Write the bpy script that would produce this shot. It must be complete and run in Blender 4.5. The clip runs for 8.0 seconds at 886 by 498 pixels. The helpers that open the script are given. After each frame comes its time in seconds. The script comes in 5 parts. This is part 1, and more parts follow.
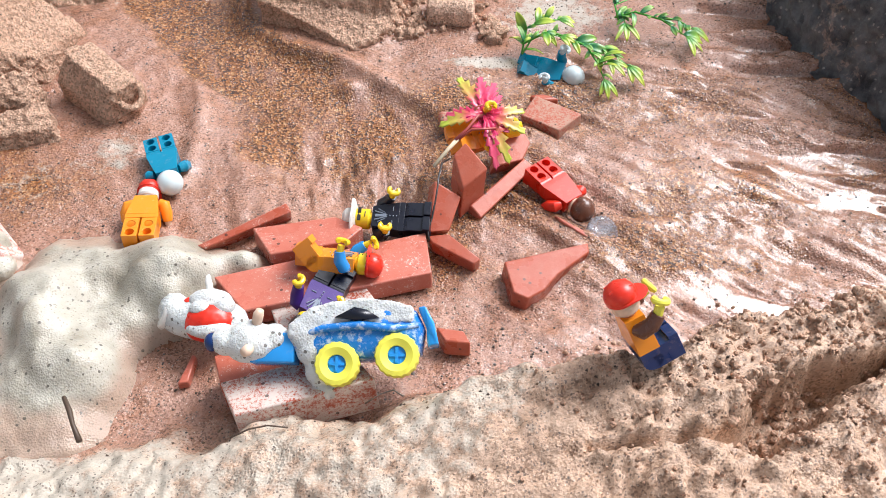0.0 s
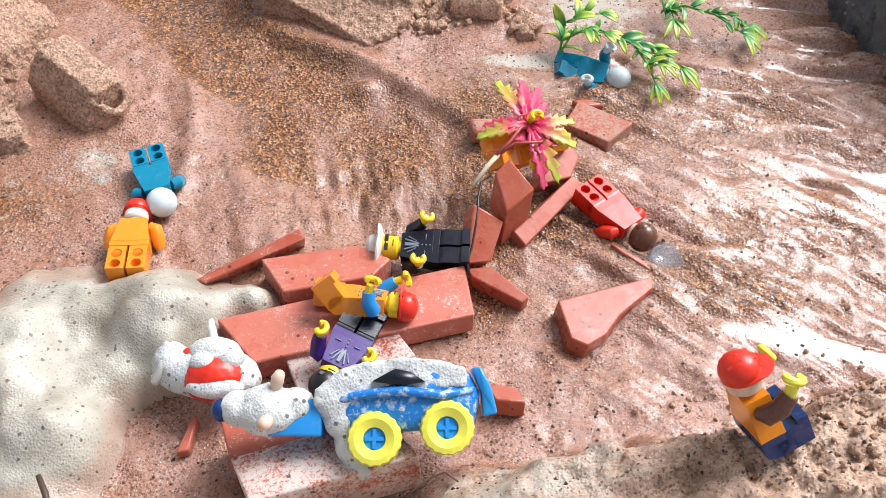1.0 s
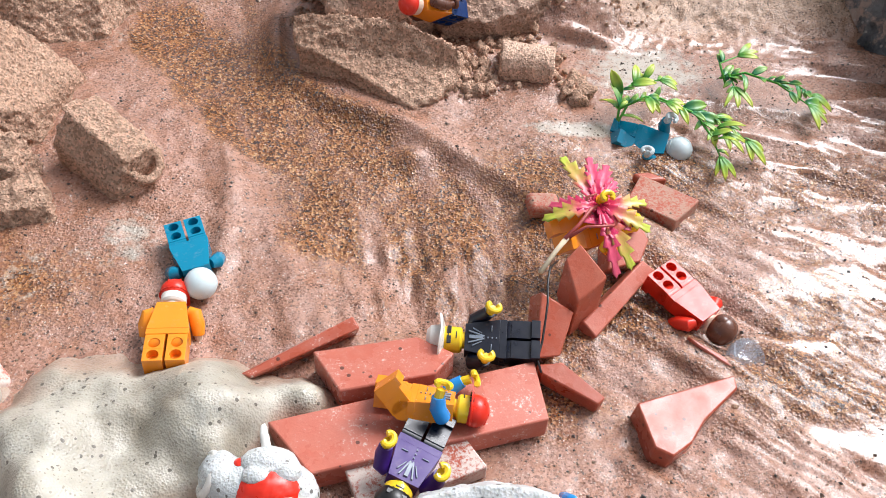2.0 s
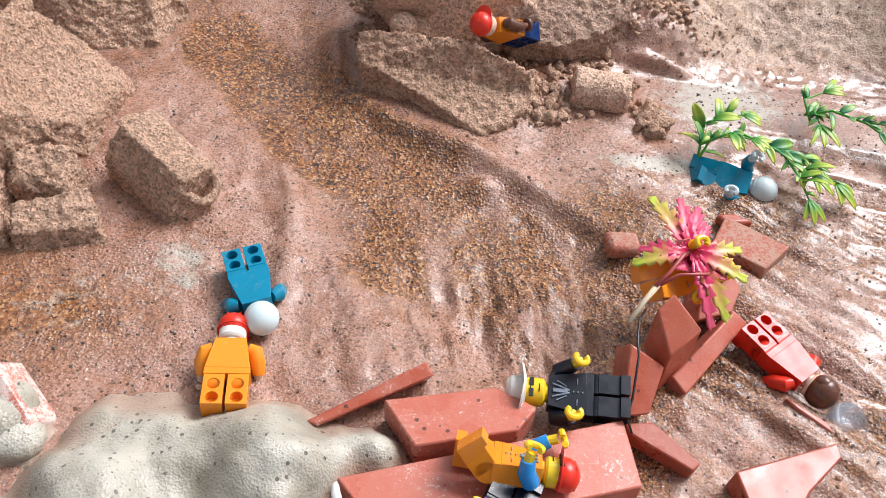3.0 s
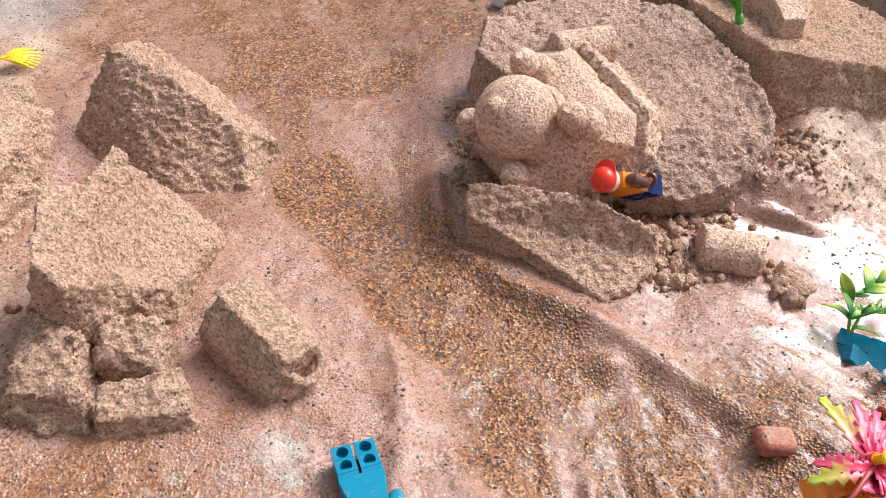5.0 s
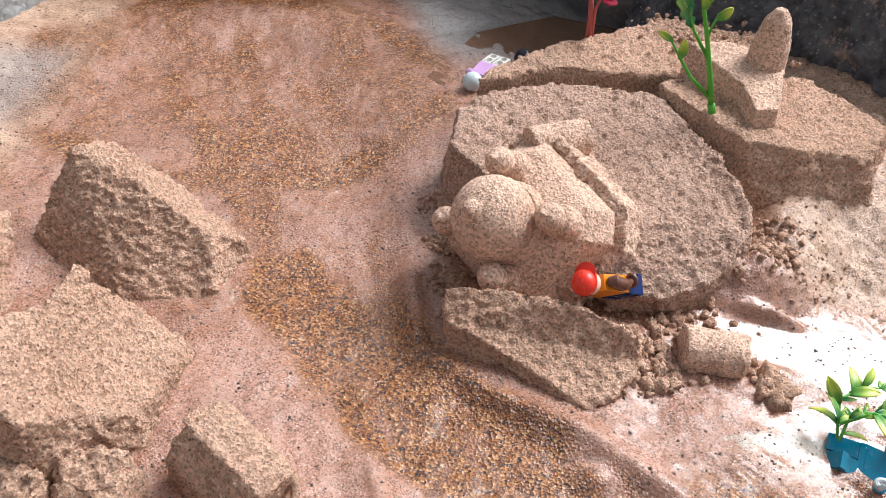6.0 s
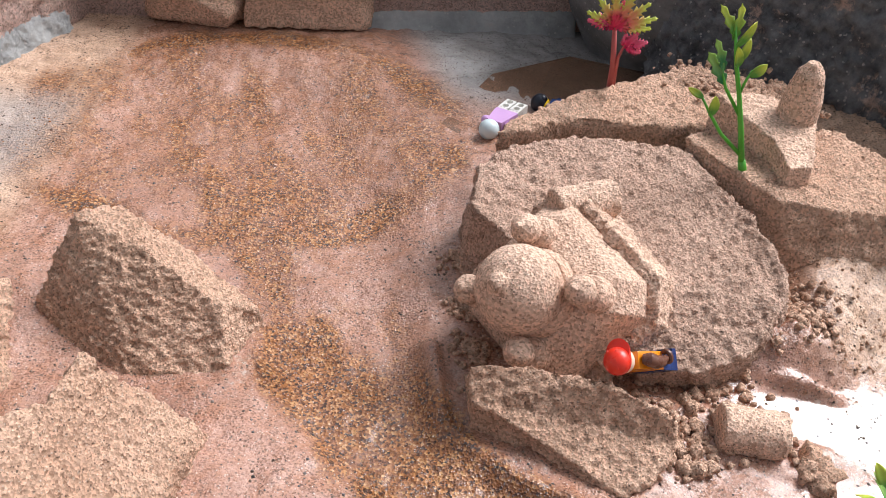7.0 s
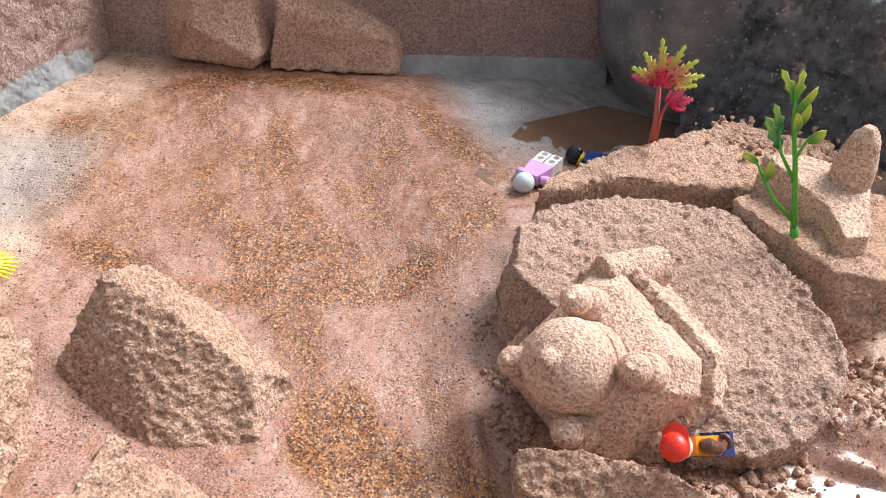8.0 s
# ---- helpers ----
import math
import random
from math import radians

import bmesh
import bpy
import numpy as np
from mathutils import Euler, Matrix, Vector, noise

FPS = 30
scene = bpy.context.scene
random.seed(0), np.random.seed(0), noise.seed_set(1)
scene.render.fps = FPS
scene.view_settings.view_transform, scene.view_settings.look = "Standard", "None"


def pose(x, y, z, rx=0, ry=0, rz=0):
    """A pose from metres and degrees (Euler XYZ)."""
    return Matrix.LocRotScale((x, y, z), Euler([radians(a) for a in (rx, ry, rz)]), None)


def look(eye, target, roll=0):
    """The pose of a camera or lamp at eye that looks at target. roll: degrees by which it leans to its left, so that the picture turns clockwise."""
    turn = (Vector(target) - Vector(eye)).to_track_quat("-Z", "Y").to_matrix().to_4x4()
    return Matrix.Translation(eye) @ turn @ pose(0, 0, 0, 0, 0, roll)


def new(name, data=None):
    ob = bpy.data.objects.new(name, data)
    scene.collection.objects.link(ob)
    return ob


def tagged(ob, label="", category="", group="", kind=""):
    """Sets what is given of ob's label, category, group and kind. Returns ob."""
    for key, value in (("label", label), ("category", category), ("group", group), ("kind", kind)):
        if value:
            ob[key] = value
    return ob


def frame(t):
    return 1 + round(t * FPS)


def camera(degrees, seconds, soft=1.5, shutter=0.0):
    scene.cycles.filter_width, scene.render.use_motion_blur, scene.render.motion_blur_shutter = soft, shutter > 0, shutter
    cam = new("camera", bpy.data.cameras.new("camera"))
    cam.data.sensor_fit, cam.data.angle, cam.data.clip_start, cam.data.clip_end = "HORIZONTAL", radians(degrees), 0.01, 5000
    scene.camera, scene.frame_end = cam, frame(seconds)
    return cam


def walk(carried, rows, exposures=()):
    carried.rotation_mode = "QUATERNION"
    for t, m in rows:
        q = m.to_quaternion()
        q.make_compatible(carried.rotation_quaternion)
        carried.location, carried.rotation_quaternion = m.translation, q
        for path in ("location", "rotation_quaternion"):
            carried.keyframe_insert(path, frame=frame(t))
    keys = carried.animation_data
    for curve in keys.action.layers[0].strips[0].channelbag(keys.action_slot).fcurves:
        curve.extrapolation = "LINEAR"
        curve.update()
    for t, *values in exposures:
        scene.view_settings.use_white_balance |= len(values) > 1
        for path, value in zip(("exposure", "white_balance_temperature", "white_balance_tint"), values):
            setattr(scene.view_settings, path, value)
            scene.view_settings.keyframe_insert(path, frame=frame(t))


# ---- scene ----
cam = camera(54.1, 8.0, soft=0.9)
# eye and target in decimetres, roll in degrees
PATH = [
    (0, (0.133, 0.062, 3.154), (0.109, 1.389, 1.658), -0.4),
    (0.5, (-0.004, 0.334, 2.979), (-0.003, 1.645, 1.469), 0.2),
    (1, (-0.148, 0.615, 2.848), (-0.114, 1.913, 1.326), 1.7),
    (1.5, (-0.309, 0.829, 2.816), (-0.242, 2.142, 1.309), 3.2),
    (1.7, (-0.379, 0.898, 2.812), (-0.312, 2.229, 1.321), 3.3),
    (2.8, (-0.696, 1.191, 2.692), (-0.606, 2.544, 1.221), 6.2),
    (3, (-0.759, 1.238, 2.67), (-0.694, 2.597, 1.204), 5.9),
    (3.5, (-0.941, 1.338, 2.626), (-0.944, 2.715, 1.176), 5.0),
    (4, (-1.102, 1.486, 2.591), (-1.132, 2.875, 1.151), 4.7),
    (4.5, (-1.181, 1.637, 2.584), (-1.206, 3.06, 1.179), 5.0),
    (5, (-1.192, 1.78, 2.654), (-1.19, 3.262, 1.311), 5.4),
    (5.2, (-1.202, 1.833, 2.683), (-1.176, 3.33, 1.357), 5.8),
    (6.3, (-1.295, 2.127, 2.794), (-1.217, 3.685, 1.542), 6.2),
    (6.5, (-1.314, 2.188, 2.799), (-1.235, 3.745, 1.545), 6.2),
    (7, (-1.395, 2.357, 2.848), (-1.316, 3.925, 1.608), 6.4),
    (7.5, (-1.529, 2.493, 2.891), (-1.456, 4.085, 1.683), 7.1),
    (8, (-1.593, 2.614, 2.86), (-1.52, 4.217, 1.666), 7.5),
]
# stops, kelvin, tint
EXPOSURES = [(t, stops, 6230, 9) for t, stops in ((0, 0.1), (1.5, 0.02), (3.5, -0.12), (4.5, 0.09), (6.5, 0.06), (7.5, 0.2), (8, 0.3))]
walk(cam, [(t, look(Vector(eye) * 0.1, Vector(target) * 0.1, roll)) for t, eye, target, roll in PATH], EXPOSURES)

# ---- light: bright hazy daylight from the back right ----
SUN_AZ, SUN_EL = 53.0, 50.0        # from +y towards +x, above the ground
world = bpy.data.worlds.new("daylight")
scene.world = world
world.use_nodes = True
wn = world.node_tree.nodes
sky = wn.new("ShaderNodeTexSky")
sky.sky_type, sky.sun_disc = "NISHITA", False
sky.sun_elevation, sky.sun_rotation = radians(SUN_EL), radians(SUN_AZ)
sky.dust_density = 4.0
pale = wn.new("ShaderNodeHueSaturation")
pale.inputs["Saturation"].default_value = 0.25
world.node_tree.links.new(sky.outputs[0], pale.inputs["Color"])
world.node_tree.links.new(pale.outputs[0], wn["Background"].inputs["Color"])
wn["Background"].inputs["Strength"].default_value = 0.15
sun = new("sun", bpy.data.lights.new("sun", "SUN"))
sun.data.energy, sun.data.angle, sun.data.color = 4.0, radians(30), (1.0, 0.97, 0.98)
az, el = radians(SUN_AZ), radians(SUN_EL)
sun.matrix_world = look(Vector((math.sin(az) * math.cos(el), math.cos(az) * math.cos(el), math.sin(el))) * 3, (0, 0, 0))

# ---- small helpers: all shapes below are given in centimetres ----
CM = 0.01


def mat(name):
    m = bpy.data.materials.new(name)
    m.use_nodes = True
    nt = m.node_tree
    return m, nt, nt.nodes["Principled BSDF"]


def node(nt, kind, **inputs):
    n = nt.nodes.new(kind)
    for key, value in inputs.items():
        n.inputs[key.replace("_", " ")].default_value = value
    return n


def ramp(nt, source, stops):
    r = nt.nodes.new("ShaderNodeValToRGB")
    el_ = r.color_ramp.elements
    while len(el_) < len(stops):
        el_.new(0.5)
    for e, (p, c) in zip(el_, stops):
        e.position = p
        e.color = (*c, 1) if len(c) == 3 else c
    nt.links.new(source, r.inputs["Fac"])
    return r.outputs["Color"]


def grey(v):
    return (v, v, v)


def mix(nt, fac, a, b, mode="MIX"):
    n = nt.nodes.new("ShaderNodeMix")
    n.data_type, n.blend_type = "RGBA", mode
    for sock, value in ((n.inputs[0], fac), (n.inputs[6], a), (n.inputs[7], b)):
        if isinstance(value, bpy.types.NodeSocket):
            nt.links.new(value, sock)
        elif isinstance(value, (int, float)):
            sock.default_value = value
        else:
            sock.default_value = (*value, 1)
    return n.outputs[2]


def maths(nt, op, a, b=0.0, clamp=False):
    n = nt.nodes.new("ShaderNodeMath")
    n.operation, n.use_clamp = op, clamp
    for sock, value in ((n.inputs[0], a), (n.inputs[1], b)):
        if isinstance(value, bpy.types.NodeSocket):
            nt.links.new(value, sock)
        else:
            sock.default_value = value
    return n.outputs[0]


def coords(nt):
    return nt.nodes.new("ShaderNodeTexCoord").outputs["Object"]


def noise_tex(nt, vec, scale, detail=4.0, rough=0.55):
    n = node(nt, "ShaderNodeTexNoise", Scale=scale, Detail=detail, Roughness=rough)
    nt.links.new(vec, n.inputs["Vector"])
    return n.outputs["Fac"]


def voronoi(nt, vec, scale, feature="F1"):
    n = node(nt, "ShaderNodeTexVoronoi", Scale=scale)
    n.feature = feature
    nt.links.new(vec, n.inputs["Vector"])
    return n


def bump(nt, height, strength, distance, after=None):
    n = node(nt, "ShaderNodeBump", Strength=strength, Distance=distance)
    nt.links.new(height, n.inputs["Height"])
    if after is not None:
        nt.links.new(after, n.inputs["Normal"])
    return n.outputs["Normal"]


def attr(nt, name):
    n = nt.nodes.new("ShaderNodeAttribute")
    n.attribute_name = name
    return n.outputs["Fac"]


def wobble(nt, vec, scale, amount=0.0009):
    """The coordinates, shaken a little, so that grains are not round."""
    n = node(nt, "ShaderNodeTexNoise", Scale=scale, Detail=1.0)
    nt.links.new(vec, n.inputs["Vector"])
    sub = nt.nodes.new("ShaderNodeVectorMath")
    sub.operation = "MULTIPLY_ADD"
    nt.links.new(n.outputs["Color"], sub.inputs[0])
    sub.inputs[1].default_value = (amount, amount, amount)
    nt.links.new(vec, sub.inputs[2])
    return sub.outputs[0]


def specks(nt, vec, scale, density, size):
    """1 on scattered small grains, 0 between them."""
    v = voronoi(nt, vec, scale)
    sep = nt.nodes.new("ShaderNodeSeparateColor")
    nt.links.new(v.outputs["Color"], sep.inputs[0])
    chosen = maths(nt, "LESS_THAN", sep.outputs[0], density)
    near = maths(nt, "LESS_THAN", v.outputs["Distance"], size)
    return maths(nt, "MULTIPLY", chosen, near), sep.outputs[1]


# ---- materials ----
def sand_material(name, light, dark, speck=0.17, rough=0.93, relief=0.42):
    m, nt, b = mat(name)
    vec = coords(nt)
    col = mix(nt, ramp(nt, noise_tex(nt, vec, 28, 5), [(0.35, grey(0)), (0.68, grey(1))]), dark, light)
    grain = voronoi(nt, vec, 900)
    sep = nt.nodes.new("ShaderNodeSeparateColor")
    nt.links.new(grain.outputs["Color"], sep.inputs[0])
    col = mix(nt, 1.0, col, ramp(nt, sep.outputs[0], [(0.0, (0.62, 0.56, 0.52)), (0.5, grey(0.95)), (1.0, (1.25, 1.22, 1.2))]), "MULTIPLY")
    s, _ = specks(nt, wobble(nt, vec, 900, 0.0007), 1000, speck * 0.62, 0.4)
    col = mix(nt, maths(nt, "MULTIPLY", s, 0.72), col, (0.07, 0.045, 0.034))
    w, _ = specks(nt, wobble(nt, vec, 700), 1200, 0.12, 0.4)
    col = mix(nt, maths(nt, "MULTIPLY", w, 0.45), col, (0.80, 0.68, 0.56))
    nt.links.new(col, b.inputs["Base Color"])
    b.inputs["Roughness"].default_value = rough
    b.inputs["Specular IOR Level"].default_value = 0.25
    n1 = bump(nt, noise_tex(nt, vec, 260, 8, 0.85), relief * 1.7, 0.005)
    nt.links.new(bump(nt, grain.outputs["Distance"], relief * 1.4, 0.0016, n1), b.inputs["Normal"])
    return m


SAND = sand_material("dry_sand", (0.82, 0.545, 0.395), (0.68, 0.43, 0.30))
SAND_DARK = sand_material("damp_sand", (0.69, 0.47, 0.36), (0.57, 0.375, 0.28), 0.12, 0.88, 0.42)
SAND_FINE = sand_material("moulded_sand", (0.80, 0.56, 0.425), (0.68, 0.46, 0.34), 0.2, 0.92, 0.3)


def ground_material():
    m, nt, b = mat("wet_sand_bed")
    vec = coords(nt)
    wet, amber, crumb, froth_glare, cement, film = (attr(nt, k) for k in ("wet", "amber", "crumb", "froth_glare", "cement", "film"))
    silt = mix(nt, ramp(nt, noise_tex(nt, vec, 16, 5), [(0.3, grey(0)), (0.7, grey(1))]), (0.285, 0.138, 0.090), (0.485, 0.275, 0.202))
    silt = mix(nt, ramp(nt, noise_tex(nt, vec, 75, 5, 0.7), [(0.42, grey(0)), (0.66, grey(1))]), silt, (0.35, 0.162, 0.094))
    dry = mix(nt, ramp(nt, noise_tex(nt, vec, 60, 5), [(0.35, grey(0)), (0.7, grey(1))]), (0.44, 0.28, 0.185), (0.66, 0.455, 0.325))
    col = mix(nt, crumb, silt, dry)
    grit = nt.nodes.new("ShaderNodeSeparateColor")
    nt.links.new(voronoi(nt, wobble(nt, vec, 900, 0.0005), 1250).outputs["Color"], grit.inputs[0])
    gritty = ramp(nt, noise_tex(nt, vec, 48, 6, 0.75), [(0.36, grey(0.25)), (0.58, grey(1))])
    col = mix(nt, gritty, col, mix(nt, 1.0, col, ramp(nt, grit.outputs[0], [(0.0, (0.30, 0.23, 0.18)), (0.25, (0.74, 0.66, 0.58)), (0.6, grey(1.0)), (1.0, (1.22, 1.16, 1.1))]), "MULTIPLY"))
    # amber coarse sand carried by the water
    grain = voronoi(nt, wobble(nt, vec, 700, 0.0005), 860)
    sep = nt.nodes.new("ShaderNodeSeparateColor")
    nt.links.new(grain.outputs["Color"], sep.inputs[0])
    ambers = ramp(nt, sep.outputs[0], [(0.0, (0.05, 0.018, 0.006)), (0.35, (0.19, 0.062, 0.015)), (0.8, (0.34, 0.130, 0.034)), (1.0, (0.50, 0.26, 0.10))])
    patch = maths(nt, "MULTIPLY", maths(nt, "ADD", noise_tex(nt, vec, 60, 7, 0.8), 0.4), amber)
    patch = ramp(nt, patch, [(0.2, grey(0)), (0.66, grey(1))])
    col = mix(nt, patch, col, ambers)
    # pale colour for froth, and for the glare painted on wet silt at the right
    col = mix(nt, maths(nt, "MULTIPLY", ramp(nt, maths(nt, "ADD", maths(nt, "MULTIPLY", froth_glare, 0.6), maths(nt, "MULTIPLY", noise_tex(nt, vec, 130, 7, 0.78), 0.9)), [(0.66, grey(0)), (0.84, grey(1))]), 0.8), col, (0.50, 0.46, 0.385))
    col = mix(nt, cement, col, ramp(nt, noise_tex(nt, vec, 40, 5), [(0.3, (0.25, 0.23, 0.22)), (0.7, (0.42, 0.40, 0.38))]))
    s, _ = specks(nt, wobble(nt, vec, 500), 560, 0.12, 0.26)
    col = mix(nt, maths(nt, "MULTIPLY", s, 0.8), col, (0.05, 0.034, 0.026))
    s2, _ = specks(nt, wobble(nt, vec, 600), 900, 0.2, 0.38)
    col = mix(nt, maths(nt, "MULTIPLY", s2, 0.75), col, (0.10, 0.06, 0.04))
    w, _ = specks(nt, wobble(nt, vec, 600), 1100, 0.10, 0.34)
    col = mix(nt, maths(nt, "MULTIPLY", w, 0.45), col, (0.75, 0.64, 0.52))
    nt.links.new(col, b.inputs["Base Color"])
    shine = ramp(nt, maths(nt, "ADD", wet, maths(nt, "MULTIPLY", maths(nt, "SUBTRACT", noise_tex(nt, vec, 55, 5, 0.65), 0.5), 0.9)), [(0.2, grey(0.5)), (0.6, grey(0.16))])
    nt.links.new(mix(nt, film, shine, grey(0.06)), b.inputs["Roughness"])
    b.inputs["Specular IOR Level"].default_value = 0.9
    # a skin of water over the silt, smoother than the grains below it
    nt.links.new(ramp(nt, maths(nt, "ADD", wet, maths(nt, "MULTIPLY", maths(nt, "SUBTRACT", noise_tex(nt, vec, 90, 6, 0.75), 0.5), 1.1)), [(0.56, grey(0)), (1.02, grey(0.8))]), b.inputs["Coat Weight"])
    b.inputs["Coat Roughness"].default_value = 0.26
    b.inputs["Coat IOR"].default_value = 1.45
    h1 = noise_tex(nt, vec, 110, 8, 0.72)
    calm = maths(nt, "SUBTRACT", 1.0, maths(nt, "MULTIPLY", film, 0.82))
    n1, n2 = node(nt, "ShaderNodeBump", Distance=0.003), node(nt, "ShaderNodeBump", Distance=0.0011)
    nt.links.new(h1, n1.inputs["Height"])
    nt.links.new(maths(nt, "MULTIPLY", calm, 0.6), n1.inputs["Strength"])
    nt.links.new(grain.outputs["Distance"], n2.inputs["Height"])
    nt.links.new(maths(nt, "MULTIPLY", calm, maths(nt, "ADD", maths(nt, "MULTIPLY", patch, 0.5), ramp(nt, noise_tex(nt, vec, 35, 5, 0.7), [(0.4, grey(0.04)), (0.64, grey(0.6))]))), n2.inputs["Strength"])
    nt.links.new(n1.outputs["Normal"], n2.inputs["Normal"])
    n2 = n2.outputs["Normal"]
    nt.links.new(n2, b.inputs["Normal"])
    return m


def brick_material(name="terracotta", coat=None, amount=0.0, dull=0.2):
    m, nt, b = mat(name)
    vec = coords(nt)
    info = nt.nodes.new("ShaderNodeObjectInfo")
    base = ramp(nt, info.outputs["Random"], [(0.0, (0.36, 0.065, 0.03)), (0.55, (0.43, 0.09, 0.047)), (1.0, (0.50, 0.14, 0.095))])
    col = mix(nt, ramp(nt, noise_tex(nt, vec, 90, 6, 0.65), [(0.35, grey(0)), (0.75, grey(1))]), base, mix(nt, 0.2, base, (0.62, 0.36, 0.28)))
    film = ramp(nt, noise_tex(nt, vec, 210, 6, 0.8), [(0.56, grey(0)), (0.70, grey(1))])
    col = mix(nt, maths(nt, "MULTIPLY", film, 0.14), col, (0.70, 0.52, 0.44))
    if coat:
        cover = maths(nt, "ADD", maths(nt, "MULTIPLY", noise_tex(nt, vec, 90, 5, 0.65), 0.6), maths(nt, "MULTIPLY", noise_tex(nt, vec, 760, 4, 0.8), 1.0))
        cover = ramp(nt, cover, [(1.12 - amount, grey(0)), (1.27 - amount, grey(1))])
        col = mix(nt, maths(nt, "MULTIPLY", cover, 0.85), col, coat)
    s, _ = specks(nt, vec, 380, 0.05, 0.3)
    col = mix(nt, maths(nt, "MULTIPLY", s, 0.8), col, (0.04, 0.02, 0.015))
    nt.links.new(col, b.inputs["Base Color"])
    nt.links.new(ramp(nt, noise_tex(nt, vec, 70, 4), [(0.35, grey(dull)), (0.7, grey(dull + 0.28))]), b.inputs["Roughness"])
    nt.links.new(bump(nt, noise_tex(nt, vec, 500, 5, 0.7), 0.25, 0.0006), b.inputs["Normal"])
    return m


def foam_material(name, thinning=False, low=(0.30, 0.265, 0.205), high=(0.56, 0.53, 0.455)):
    m, nt, b = mat(name)
    vec = coords(nt)
    col = mix(nt, ramp(nt, noise_tex(nt, vec, 45, 4), [(0.35, grey(0)), (0.7, grey(1))]), low, high)
    if thinning:
        # where the foam is only a skin, the wet silt shows through it
        through_ = ramp(nt, maths(nt, "ADD", attr(nt, "thick"), maths(nt, "MULTIPLY", maths(nt, "SUBTRACT", noise_tex(nt, vec, 60, 6, 0.7), 0.5), 0.9)), [(0.15, grey(0.85)), (0.6, grey(0))])
        col = mix(nt, through_, col, (0.40, 0.275, 0.205))
    s, _ = specks(nt, wobble(nt, vec, 400), 380, 0.2, 0.27)
    col = mix(nt, maths(nt, "MULTIPLY", s, 0.85), col, (0.09, 0.075, 0.06))
    s2, _ = specks(nt, wobble(nt, vec, 800, 0.0006), 900, 0.26, 0.36)
    col = mix(nt, maths(nt, "MULTIPLY", s2, 0.55), col, (0.2, 0.17, 0.13))
    nt.links.new(col, b.inputs["Base Color"])
    b.inputs["Roughness"].default_value = 0.34
    b.inputs["Subsurface Weight"].default_value = 0.25
    b.inputs["Subsurface Radius"].default_value = (0.004, 0.003, 0.002)
    b.inputs["Subsurface Scale"].default_value = 1.0
    n1 = bump(nt, voronoi(nt, wobble(nt, vec, 600, 0.0006), 1100).outputs["Distance"], 0.5, 0.0005)
    nt.links.new(bump(nt, noise_tex(nt, vec, 90, 3), 0.2, 0.002, n1), b.inputs["Normal"])
    return m


def plastic(name, colour, rough=0.14, soil=0.1, coat=(0.5, 0.36, 0.26), bare=0.56):
    m, nt, b = mat(name)
    vec = coords(nt)
    dirt = ramp(nt, noise_tex(nt, vec, 330, 5, 0.7), [(bare, grey(0)), (bare + 0.14, grey(1))])
    tone = mix(nt, ramp(nt, noise_tex(nt, vec, 60, 3), [(0.3, grey(0)), (0.7, grey(1))]), tuple(c * 0.88 for c in colour), colour)
    nt.links.new(mix(nt, maths(nt, "MULTIPLY", dirt, soil), tone, coat), b.inputs["Base Color"])
    nt.links.new(ramp(nt, noise_tex(nt, vec, 200, 4), [(0.35, grey(rough)), (0.85, grey(rough + 0.2))]), b.inputs["Roughness"])
    nt.links.new(bump(nt, noise_tex(nt, vec, 420, 3), 0.05, 0.0004), b.inputs["Normal"])
    return m


def rock_material(name, dark, light, patchy, scale=60):
    m, nt, b = mat(name)
    vec = coords(nt)
    col = mix(nt, ramp(nt, noise_tex(nt, vec, scale, 7, 0.72), [(0.35, grey(0)), (0.7, grey(1))]), dark, light)
    stuck = ramp(nt, noise_tex(nt, vec, scale * 0.45, 8, 0.75), [(0.56, grey(0)), (0.62, grey(1))])
    col = mix(nt, maths(nt, "MULTIPLY", stuck, patchy), col, (0.50, 0.36, 0.29))
    s, _ = specks(nt, vec, 420, 0.12, 0.35)
    col = mix(nt, maths(nt, "MULTIPLY", s, 0.5), col, (0.5, 0.46, 0.42))
    nt.links.new(col, b.inputs["Base Color"])
    b.inputs["Roughness"].default_value = 0.62
    n1 = bump(nt, noise_tex(nt, vec, 120, 7, 0.75), 0.8, 0.004)
    nt.links.new(n1, b.inputs["Normal"])
    return m


def leaf_material(name, near, far):
    m, nt, b = mat(name)
    vec = coords(nt)
    f = maths(nt, "ADD", attr(nt, "along"), maths(nt, "MULTIPLY", maths(nt, "SUBTRACT", noise_tex(nt, vec, 150, 4), 0.5), 0.7))
    nt.links.new(ramp(nt, f, [(0.25, near), (0.85, far)]), b.inputs["Base Color"])
    b.inputs["Roughness"].default_value = 0.35
    b.inputs["Subsurface Weight"].default_value = 0.15
    b.inputs["Subsurface Radius"].default_value = (0.001, 0.002, 0.0005)
    nt.links.new(bump(nt, noise_tex(nt, vec, 300, 4), 0.25, 0.0006), b.inputs["Normal"])
    return m


def grain_material():
    m, nt, b = mat("coarse_grains")
    geo = nt.nodes.new("ShaderNodeNewGeometry")
    nt.links.new(ramp(nt, geo.outputs["Random Per Island"], [(0.0, (0.03, 0.012, 0.006)), (0.3, (0.15, 0.047, 0.012)), (0.7, (0.30, 0.105, 0.025)), (0.93, (0.42, 0.18, 0.055)), (1.0, (0.62, 0.42, 0.26))]), b.inputs["Base Color"])
    b.inputs["Roughness"].default_value = 0.22
    b.inputs["Specular IOR Level"].default_value = 0.5
    b.inputs["Transmission Weight"].default_value = 0.05
    return m


